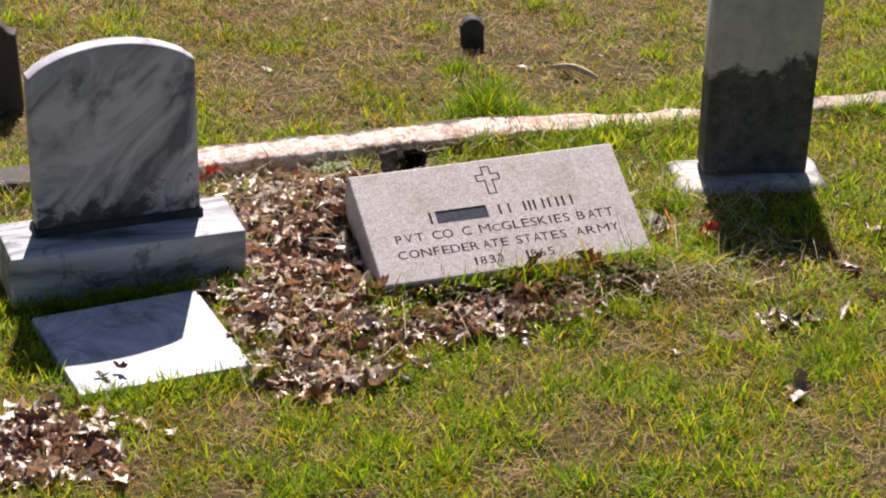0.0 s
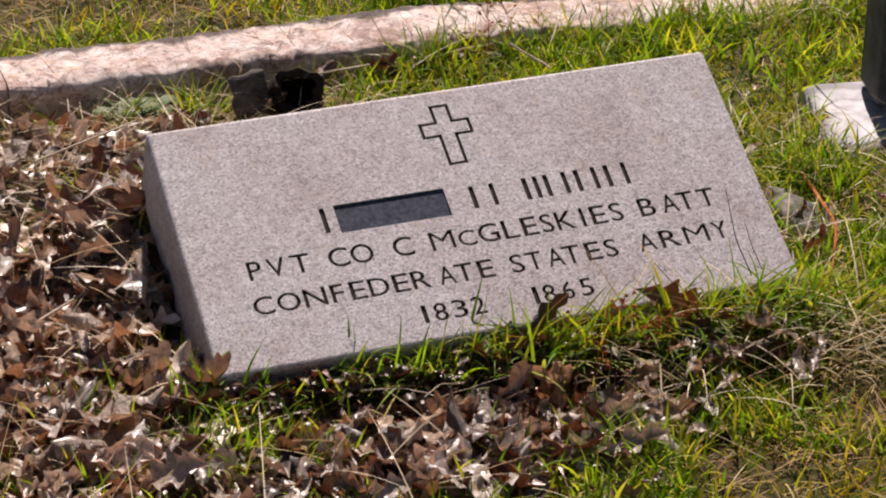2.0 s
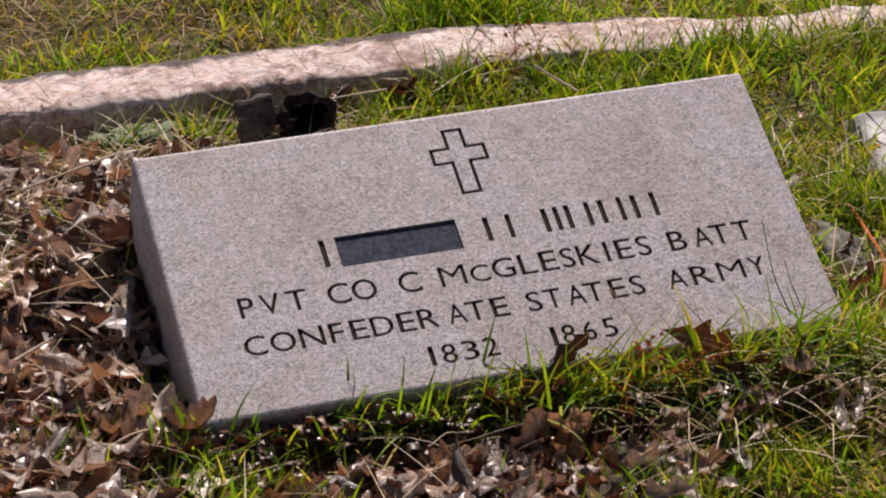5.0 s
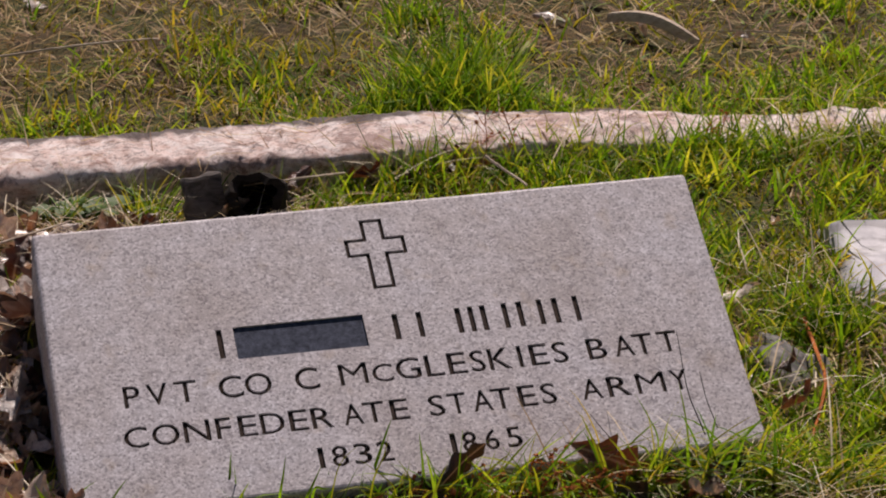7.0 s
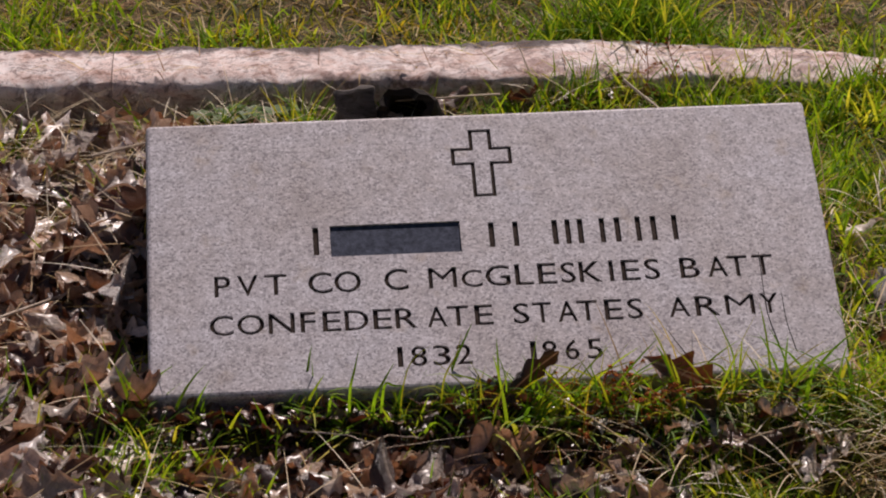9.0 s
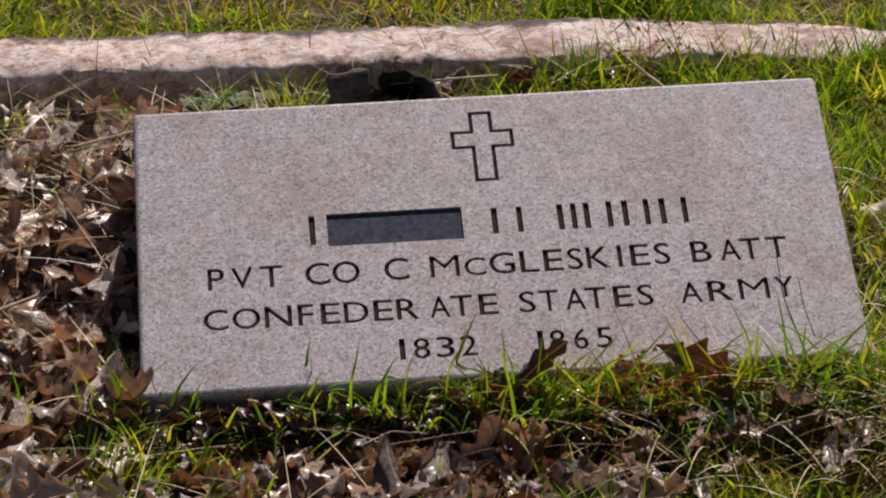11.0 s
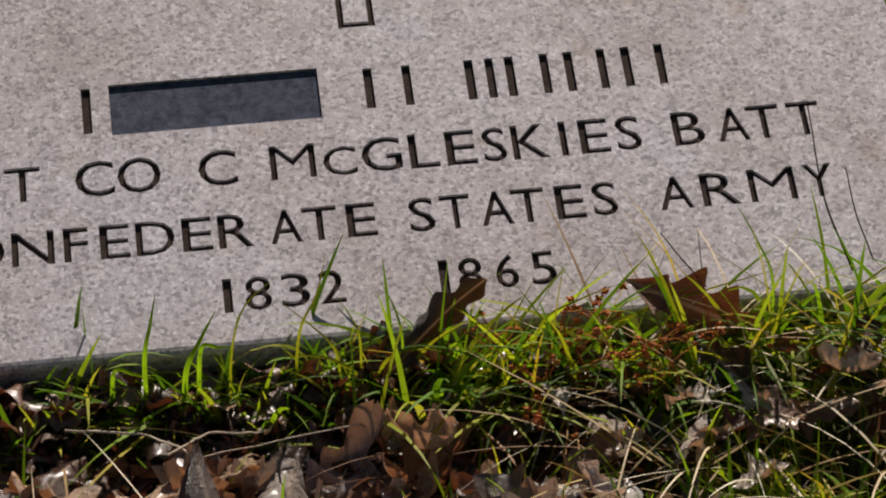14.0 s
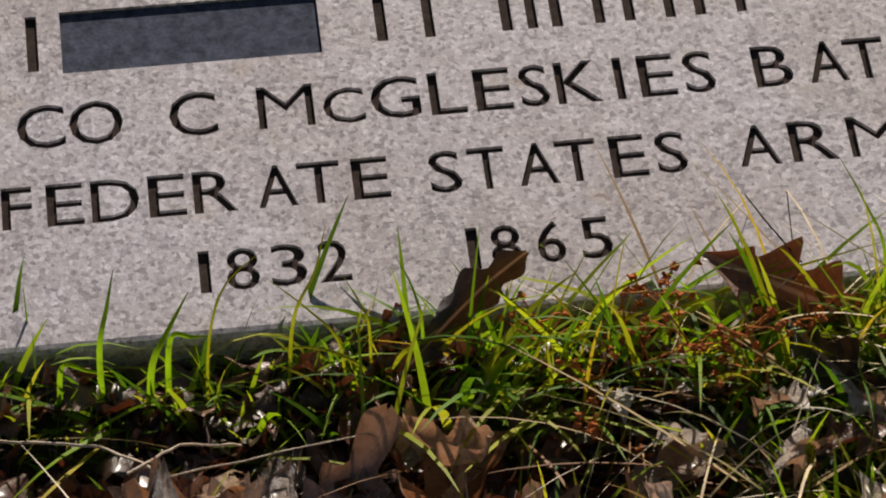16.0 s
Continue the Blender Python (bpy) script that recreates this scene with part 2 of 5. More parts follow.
GREEN = grass_mat("green_grass", [(0.046, 0.115, 0.009), (0.115, 0.253, 0.011), (0.196, 0.345, 0.018), (0.322, 0.425, 0.028), (0.506, 0.471, 0.057)], 0.46)
YELLOW = grass_mat("yellowing_grass", [(0.11, 0.15, 0.010), (0.28, 0.31, 0.018), (0.47, 0.38, 0.032), (0.55, 0.39, 0.06)], 0.42)
STRAW = grass_mat("dead_straw", [(0.16, 0.062, 0.020), (0.32, 0.155, 0.045), (0.48, 0.32, 0.10), (0.66, 0.50, 0.23)], 0.2)
LEAF_COLS = [(0.055, 0.025, 0.019), (0.80, 0.68, 0.56), (0.13, 0.046, 0.024), (0.90, 0.83, 0.76), (0.22, 0.085, 0.038), (0.07, 0.030, 0.022), (0.66, 0.47, 0.32), (0.92, 0.87, 0.82), (0.11, 0.046, 0.030), (0.05, 0.023, 0.018), (0.86, 0.77, 0.68), (0.10, 0.038, 0.022), (0.46, 0.27, 0.15)]
LEAF = leaf_mat("dry_oak_leaf", LEAF_COLS, True)
LITTER = leaf_mat("dry_leaf_litter", LEAF_COLS[::-1], False)
PALE_LEAF = leaf_mat("bleached_leaf", [(0.62, 0.50, 0.40), (0.80, 0.71, 0.63), (0.92, 0.88, 0.84)], True)
TAN_LEAF = leaf_mat("tan_leaf", [(0.55, 0.36, 0.22), (0.66, 0.46, 0.30)], True)
# litter browns deepened to stand in for shade under the marker's edge
SHADE_LITTER = leaf_mat("shade_dark_leaf_litter", [(0.045, 0.024, 0.015), (0.09, 0.040, 0.022), (0.15, 0.055, 0.028), (0.06, 0.030, 0.018), (0.20, 0.085, 0.045)], False)
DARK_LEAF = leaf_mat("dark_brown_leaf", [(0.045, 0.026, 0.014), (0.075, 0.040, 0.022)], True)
RUST_LEAF = leaf_mat("rust_brown_leaf", [(0.13, 0.045, 0.022), (0.20, 0.075, 0.035), (0.26, 0.11, 0.055)], True)
RED = leaf_mat("red_petal", [(0.55, 0.03, 0.02), (0.72, 0.12, 0.05)], True)
PALE_STRAW = grass_mat("bleached_straw", [(0.30, 0.19, 0.08), (0.56, 0.42, 0.24), (0.78, 0.66, 0.46), (0.88, 0.80, 0.64)], 0.15)
WEED = grass_mat("broad_weed_leaf", [(0.05, 0.11, 0.02), (0.08, 0.15, 0.03)], 0.3)
BARK = wood_mat("dark_rotten_wood", (0.032, 0.026, 0.023), (0.008, 0.007, 0.006), 40)
GREY_WOOD = wood_mat("weathered_grey_wood", (0.20, 0.18, 0.17), (0.04, 0.034, 0.03), 45)
TWIG = wood_mat("pale_dry_twig", (0.72, 0.62, 0.50), (0.36, 0.27, 0.19), 60)
SPRIG = wood_mat("reddish_dry_weed", (0.62, 0.20, 0.06), (0.26, 0.08, 0.03), 60)

# ---------------------------------------------------------------- ground shape


def smooth(a, b, v):
    k = np.clip((np.asarray(v, float) - a) / (b - a), 0, 1)
    return k * k * (3 - 2 * k)


def lattice(x, y, scale, seed):
    """Smooth value noise in 0..1 on arrays."""
    gx, gy = np.asarray(x, float) * scale + 917.0, np.asarray(y, float) * scale + 431.0
    ix, iy = np.floor(gx).astype(np.int64), np.floor(gy).astype(np.int64)
    fx, fy = gx - ix, gy - iy
    fx, fy = fx * fx * (3 - 2 * fx), fy * fy * (3 - 2 * fy)

    def cell(a, b):
        h = (a * 374761393 + b * 668265263 + seed * 974634533) & 0xFFFFFFFF
        h = ((h ^ (h >> 13)) * 1274126177) & 0xFFFFFFFF
        return ((h ^ (h >> 16)) & 0xFFFF) / 65535.0

    top = cell(ix, iy) * (1 - fx) + cell(ix + 1, iy) * fx
    low = cell(ix, iy + 1) * (1 - fx) + cell(ix + 1, iy + 1) * fx
    return top * (1 - fy) + low * fy


# the marker's face: its lower edge's middle, and its axes (across, up the face, out of it)
FACE_O = Vector((0.0, 0.0, 0.045))
FACE_X = Vector((0.99993, 0.0, 0.012)).normalized()
FACE_N = Vector((-0.0104, -0.4778, 0.8784)).normalized()
FACE_Y = FACE_N.cross(FACE_X).normalized()
FACE_X = FACE_Y.cross(FACE_N).normalized()
FACE = Matrix((FACE_X, FACE_Y, FACE_N)).transposed().to_4x4()
FACE.translation = FACE_O
THICK = 0.1016


def height(x, y):
    """The height of the ground: nearly level, banked up under the marker."""
    x, y = np.asarray(x, float), np.asarray(y, float)
    bed = np.clip(-0.050 + 0.544 * (y - 0.048), 0, 0.10)
    bed = np.where(y > 0.30, 0.088, bed)
    bed = bed * (1 - smooth(0.31, 0.56, y)) * (1 - smooth(0.27, 0.42, np.abs(x)))
    front = (0.022 + 0.004 * smooth(-0.26, -0.16, x)) * smooth(-0.42, -0.32, x) * (1 - smooth(0.28, 0.40, x)) * smooth(-0.05 - 0.06 * smooth(-0.05, 0.1, x), -0.008, y) * (1 - smooth(0.02, 0.10, y))
    trough = 0.034 * smooth(-0.80, -0.62, x) * (1 - smooth(0.02, 0.14, x)) * smooth(0.70, 0.755, y) * (1 - smooth(0.80, 0.84, y))
    rough = (lattice(x, y, 3.1, 1) - 0.5) * 0.012 + (lattice(x, y, 17, 2) - 0.5) * 0.010
    near = 1 - smooth(6, 12, np.hypot(x, y))
    return bed + front - trough + rough * near


def ground_z(x, y):
    return float(height(x, y))


def obj_from(name, verts, faces, material, parent=None, smooth_faces=True):
    me = bpy.data.meshes.new(name)
    me.from_pydata([tuple(v) for v in verts], [], faces)
    me.materials.append(material)
    if smooth_faces:
        me.shade_smooth()
    ob = new(name, me)
    if parent is not None:
        ob.parent = parent
    return ob


def part(name, bm, material, parent, label="", sharp=None):
    """Links a bmesh as one mesh object, under a thing or a part."""
    me = bpy.data.meshes.new(name)
    bm.normal_update()
    bm.to_mesh(me)
    bm.free()
    me.materials.append(material)
    if sharp is not None:
        me.shade_smooth()
        me.set_sharp_from_angle(angle=radians(sharp))
    ob = new(name, me)
    if parent is not None:
        ob.parent = parent
    return tagged(ob, label=label)


def thing(name, x, y, z, rz=0.0, rx=0.0, ry=0.0):
    ob = new(name)
    ob.matrix_world = pose(x, y, z, rx, ry, rz)
    ob.empty_display_size = 0.05
    return ob


def ground_sheet():
    """One sheet: fine near the grave, coarse out to the horizon."""
    inner = np.concatenate([[-900, -300, -100, -40, -18, -9, -5, -3.4], np.linspace(-2.4, 2.6, 168), [3.4, 5, 9, 18, 40, 100, 300, 900]])
    outer = np.concatenate([[-900, -300, -100, -40, -18, -9, -5, -3], np.linspace(-1.8, 3.0, 160), [4, 5, 9, 18, 40, 100, 300, 900]])
    gx, gy = np.meshgrid(inner, outer, indexing="ij")
    gz = height(gx, gy)
    verts = np.stack([gx.ravel(), gy.ravel(), gz.ravel()], 1)
    rows_n, cols_n = gx.shape
    faces = [(i * cols_n + j, (i + 1) * cols_n + j, (i + 1) * cols_n + j + 1, i * cols_n + j + 1) for i in range(rows_n - 1) for j in range(cols_n - 1)]
    return tagged(obj_from("ground", verts.tolist(), faces, SOIL), label="mossy brown soil of a grassy burial ground", category="ground", kind="structure")


ground_sheet()

# ---------------------------------------------------------------- the granite marker


def rounded_box(w, d, h, bevel, segments=3):
    """A box from z = 0 up, centred in x and y, with rounded edges."""
    bm = bmesh.new()
    bmesh.ops.create_cube(bm, size=1.0, matrix=Matrix.Translation((0, 0, h / 2)) @ Matrix.Diagonal((w, d, h, 1)))
    bmesh.ops.bevel(bm, geom=bm.edges[:], offset=bevel, segments=segments, profile=0.5, affect="EDGES")
    return bm


def worn(bm, amount, scale, seed=0.0):
    """Uneven, weathered surfaces."""
    for v in bm.verts:
        p = v.co * scale + Vector((seed, seed * 0.7, seed * 1.3))
        v.co += Vector((noise.noise(p), noise.noise(p + Vector((31, 0, 0))), noise.noise(p + Vector((0, 47, 0))))) * amount
    return bm


def text_mesh(body, u0, v0, u1, v1, depth0, depth1, weight=0.006):
    """A word as a solid between two depths, stretched to the box u0..u1, v0..v1 of the face."""
    cu = bpy.data.curves.new("word", "FONT")
    cu.body, cu.size, cu.extrude, cu.resolution_u, cu.offset = body, 1.0, 0.5, 3, weight
    cu.space_character = 1.10
    tmp = new("word", cu)
    bpy.context.view_layer.update()
    me = bpy.data.meshes.new_from_object(tmp.evaluated_get(bpy.context.evaluated_depsgraph_get()))
    bpy.data.objects.remove(tmp)
    bm = bmesh.new()
    bm.from_mesh(me)
    bpy.data.meshes.remove(me)
    bmesh.ops.remove_doubles(bm, verts=bm.verts, dist=1e-5)
    co = np.array([v.co for v in bm.verts])
    lo, hi = co.min(0), co.max(0)
    for v in bm.verts:
        k = (v.co.x - lo[0]) / (hi[0] - lo[0]), (v.co.y - lo[1]) / (hi[1] - lo[1])
        v.co = (u0 + k[0] * (u1 - u0), v0 + k[1] * (v1 - v0), depth1 if v.co.z > 0 else depth0)
    return bm


def word_mesh(body, v0, v1, edges, depth0, depth1):
    """A word set letter by letter."""
    bm = bmesh.new()
    for k, letter in enumerate(body):
        one = text_mesh(letter, edges[2 * k], v0, edges[2 * k + 1], v1, depth0, depth1, -0.004 if letter == "M" else 0.007)
        tmp = bpy.data.meshes.new("letter")
        one.to_mesh(tmp)
        one.free()
        bm.from_mesh(tmp)
        bpy.data.meshes.remove(tmp)
    return bm


def bar_mesh(u0, v0, u1, v1, depth0, depth1, lean=0.0):
    bm = bmesh.new()
    bmesh.ops.create_cube(bm, size=1.0)
    for v in bm.verts:
        top = v.co.y > 0
        v.co = ((u1 if v.co.x > 0 else u0 - (lean if top else 0)), (v1 if top else v0), (depth1 if v.co.z > 0 else depth0))
    return bm


def cross_mesh(depth0, depth1):
    """The outline of a Latin cross, as a band."""
    cx, w, arm = 0.0008, 0.0104, 0.0278
    bot, a0, a1, top = 0.2066, 0.2436, 0.2640, 0.2852
    outer = [(-w, bot), (w, bot), (w, a0), (arm, a0), (arm, a1), (w, a1), (w, top), (-w, top), (-w, a1), (-arm, a1), (-arm, a0), (-w, a0)]
    b = 0.0035
    inner = [(-w + b, bot + b), (w - b, bot + b), (w - b, a0 + b), (arm - b, a0 + b), (arm - b, a1 - b), (w - b, a1 - b), (w - b, top - b), (-w + b, top - b), (-w + b, a1 - b), (-arm + b, a1 - b), (-arm + b, a0 + b), (-w + b, a0 + b)]
    bm = bmesh.new()
    rings = [[bm.verts.new((cx + x, y, d)) for x, y in ring] for d in (depth0, depth1) for ring in (outer, inner)]
    n = len(outer)
    o0, i0, o1, i1 = rings
    for k in range(n):
        j = (k + 1) % n
        bm.faces.new((o1[k], o1[j], i1[j], i1[k]))
        bm.faces.new((o0[j], o0[k], i0[k], i0[j]))
        bm.faces.new((o0[k], o0[j], o1[j], o1[k]))
        bm.faces.new((i0[j], i0[k], i1[k], i1[j]))
    bmesh.ops.recalc_face_normals(bm, faces=bm.faces)
    return bm


# each line of the inscription: word, lower and upper edge, and the left and right edge of each letter
LINE_1 = [
    ("PVT", 0.1056, 0.1284, (-0.2459, -0.2317, -0.2260, -0.2074, -0.2015, -0.1821)),
    ("CO", 0.1050, 0.1288, (-0.1633, -0.1420, -0.1403, -0.1164)),
    ("C", 0.1050, 0.1290, (-0.0961, -0.0748)),
    ("M", 0.1056, 0.1284, (-0.0567, -0.0317)),
    ("C", 0.1050, 0.1245, (-0.0277, -0.0091)),
    ("GLESKIES", 0.1052, 0.1284, (-0.0063, 0.0159, 0.0201, 0.0364, 0.0405, 0.0572, 0.0609, 0.0741, 0.0773, 0.0977, 0.1041, 0.1080, 0.1150, 0.1316, 0.1355, 0.1495)),
    ("BATT", 0.1052, 0.1280, (0.1674, 0.1850, 0.1921, 0.2100, 0.2097, 0.2283, 0.2328, 0.2509)),
]
LINE_2 = [
    ("CONFEDERATE", 0.0636, 0.0856, (-0.2511, -0.2302, -0.2270, -0.2031, -0.1996, -0.1767, -0.1718, -0.1585, -0.1524, -0.1362, -0.1330, -0.1120, -0.1081, -0.0918, -0.0886, -0.0694, -0.0607, -0.0433, -0.0428, -0.0240, -0.0189, -0.0026)),
    ("STATES", 0.0632, 0.0856, (0.0150, 0.0293, 0.0325, 0.0489, 0.0542, 0.0718, 0.0715, 0.0898, 0.0956, 0.1116, 0.1159, 0.1296)),
    ("ARMY", 0.0632, 0.0850, (0.1524, 0.1712, 0.1762, 0.1973, 0.2028, 0.2287, 0.2337, 0.2503)),
]
LINE_3 = [
    ("1832", 0.0226, 0.0440, (-0.0892, -0.0844, -0.0776, -0.0634, -0.0584, -0.0430, -0.0380, -0.0241)),
    ("1865", 0.0224, 0.0438, (0.0267, 0.0318, 0.0368, 0.0502, 0.0570, 0.0693, 0.0761, 0.0898)),
]
# the name is kept as plain bars
NAME_LETTERS = [(-0.0010, 0.0300), (0.0561, 0.0770), (0.0790, 0.1080), (0.1125, 0.1405), (0.1452, 0.1735)]
BARS = [(-0.1570, 0.1475, -0.1518, 0.1785)]
for u0, u1 in NAME_LETTERS:
    BARS += [(u0 + 0.0015, 0.1487, u0 + 0.0066, 0.1765), (u1 - 0.0076, 0.1487, u1 - 0.0028, 0.1765)]


def granite_marker():
    root = new("grave_marker")
    root.matrix_world = FACE
    tagged(root, label="tilted speckled grey granite grave marker with engraved dark lettering", category="grave marker")
    deep = -0.0026
    blank = rounded_box(0.61, 0.305, THICK, 0.0042, 3)
    bmesh.ops.translate(blank, verts=blank.verts, vec=(0, 0.1525, -THICK))
    slab = part("slab", blank, GRANITE, root, sharp=40)
    cutter = bmesh.new()
    inlays = []
    for body, v0, v1, edges in LINE_1 + LINE_2 + LINE_3:
        for k, letter in enumerate(body):
            inlays.append(("letter", word_mesh(letter, v0, v1, edges[2 * k:2 * k + 2], deep - 0.004, deep + 0.0006), LETTER, ""))
        pieces = word_mesh(body, v0, v1, edges, deep, 0.004)
        tmp = bpy.data.meshes.new("cut")
        pieces.to_mesh(tmp)
        cutter.from_mesh(tmp)
        pieces.free()
        bpy.data.meshes.remove(tmp)
    solids = [("cross_outline", cross_mesh, (), LETTER, "engraved outline of a Latin cross")]
    for u0, v0, u1, v1 in BARS:
        solids.append(("name_bar", bar_mesh, (u0, v0, u1, v1), LETTER, "dark plain bar"))
    # plain bar added to hide a name; the stone itself has no such panel
    solids.append(("name_panel", bar_mesh, (-0.1415, 0.1452, -0.0248, 0.1798), NAMEBAR, "slate-grey sunken bar added to hide a name"))
    for name, make, box, material, label in solids:
        inlays.append((name, make(*box, deep - 0.004, deep + 0.0008), material, label))
        pieces = make(*box, deep, 0.004)
        tmp = bpy.data.meshes.new("cut")
        pieces.to_mesh(tmp)
        cutter.from_mesh(tmp)
        pieces.free()
        bpy.data.meshes.remove(tmp)
    cut_me = bpy.data.meshes.new("cutter")
    bmesh.ops.recalc_face_normals(cutter, faces=cutter.faces)
    cutter.to_mesh(cut_me)
    cutter.free()
    cut = new("cutter", cut_me)
    cut.matrix_world = FACE
    mod = slab.modifiers.new("engraving", "BOOLEAN")
    mod.operation, mod.solver, mod.object, mod.use_self = "DIFFERENCE", "EXACT", cut, True
    bpy.context.view_layer.update()
    made = bpy.data.meshes.new_from_object(slab.evaluated_get(bpy.context.evaluated_depsgraph_get()))
    slab.modifiers.clear()
    if len(made.vertices) > 200:
        slab.data = made
        made.name = "slab"
        made.shade_flat()
        if not made.materials:
            made.materials.append(GRANITE)
    bpy.data.objects.remove(cut)
    for name, bm, material, label in inlays:
        part(name, bm, material, root, label)
    return root


granite_marker()

# ---------------------------------------------------------------- neighbouring stones


def tablet_mesh(w, h, d, rise, shoulder, bevel):
    """An upright tablet with a low arched top between small shoulders; its base at z = 0."""
    n = 22
    outline = [(-w / 2, 0.0), (w / 2, 0.0), (w / 2, h - rise)]
    for k in range(n + 1):
        a = k / n
        x = w / 2 - shoulder - a * (w - 2 * shoulder)
        outline.append((x, h - rise + rise * (1 - (2 * a - 1) ** 2) ** 0.8 * 0.94 + rise * 0.06))
    outline.append((-w / 2, h - rise))
    bm = bmesh.new()
    front = [bm.verts.new((x, -d / 2, z)) for x, z in outline]
    back = [bm.verts.new((x, d / 2, z)) for x, z in outline]
    bm.faces.new(front)
    bm.faces.new(back[::-1])
    m = len(outline)
    for k in range(m):
        j = (k + 1) % m
        bm.faces.new((front[j], front[k], back[k], back[j]))
    bmesh.ops.recalc_face_normals(bm, faces=bm.faces)
    rim = [e for e in bm.edges if abs(e.verts[0].co.y - e.verts[1].co.y) < 1e-6]
    bmesh.ops.bevel(bm, geom=rim, offset=bevel, segments=3, profile=0.5, affect="EDGES")
    return bm


def marble_headstone():
    root = thing("headstone", -0.807, 0.306, 0.0, rz=0.8)
    tagged(root, label="small arched grey-veined marble headstone on a white marble base", category="headstone")
    base = rounded_box(0.512, 0.200, 0.168, 0.007, 2)
    bmesh.ops.translate(base, verts=base.verts, vec=(0, 0, -0.05))
    part("base", base, PLINTH_MARBLE, root, "stained white marble base block", 40)
    tab = tablet_mesh(0.362, 0.416, 0.050, 0.056, 0.006, 0.008)
    bmesh.ops.transform(tab, verts=tab.verts, matrix=pose(0.001, 0.030, 0.1185, 0, 0, 1.5))
    part("tablet", tab, MARBLE, root, "arched grey marble tablet with dark veins", 35)
    joint = rounded_box(0.372, 0.066, 0.024, 0.006, 2)
    bmesh.ops.subdivide_edges(joint, edges=joint.edges[:], cuts=3, use_grid_fill=True)
    worn(joint, 0.010, 22, 2)
    bmesh.ops.transform(joint, verts=joint.verts, matrix=pose(0.001, 0.027, 0.112, 0, 0, 1.5))
    part("mortar_joint", joint, BLACK_STONE, root, "dark stained mortar joint", 40)
    return root


marble_headstone()


def ledger():
    bm = rounded_box(0.362, 0.365, 0.05, 0.006, 2)
    worn(bm, 0.003, 9, 3)
    ob = part("ledger_slab", bm, WHITE_MARBLE, None, sharp=40)
    ob.matrix_world = pose(-0.842, -0.054, -0.030, 1.5, 0, 5.5)
    return tagged(ob, label="flat white marble slab lying in the grass before the headstone", category="grave slab")


ledger()


def stained_monument():
    root = thing("monument", 0.715, 0.395, 0.0, rz=-10)
    tagged(root, label="leaning dark-stained grey marble shaft on a low white base", category="monument")
    base = rounded_box(0.352, 0.18, 0.070, 0.018, 3)
    bmesh.ops.subdivide_edges(base, edges=base.edges[:], cuts=2, use_grid_fill=True)
    worn(base, 0.016, 26, 5)
    bmesh.ops.translate(base, verts=base.verts, vec=(-0.022, 0, -0.050))
    part("base", base, BASE_MARBLE, root, "chipped white marble base", 50)
    shaft = rounded_box(0.245, 0.085, 0.54, 0.006, 2)
    for v in shaft.verts:
        v.co.x *= 1 + 0.10 * v.co.z
    bmesh.ops.transform(shaft, verts=shaft.verts, matrix=pose(-0.006, 0.030, 0.022, -2, 3.0, -2))
    part("shaft", shaft, SHAFT, root, "grey shaft with black stains", 40)
    return root


stained_monument()


def small_stone(name, x, y, w, h, d, material, label, rz=0.0):
    bm = tablet_mesh(w, h, d, h * 0.22, w * 0.06, min(w, d) * 0.16)
    worn(bm, w * 0.04, 20 * 0.1 / w, x)
    ob = part(name, bm, material, None, sharp=50)
    ob.matrix_world = pose(x, y, ground_z(x, y) - 0.01, 0, 0, rz)
    return tagged(ob, label=label, category="footstone")


small_stone("footstone", 0.355, 1.455, 0.062, 0.09, 0.045, BLACK_STONE, "small dark rounded footstone standing in the grass", -15)
small_stone("footstone", -0.982, 1.36, 0.27, 0.27, 0.06, SLATE, "dark brown stone marker in the grass", -10)


def curb_line(x):
    """The middle of the curb across its width."""
    return 0.828 - 0.030 * x - 0.020 * np.maximum(x, 0) ** 2


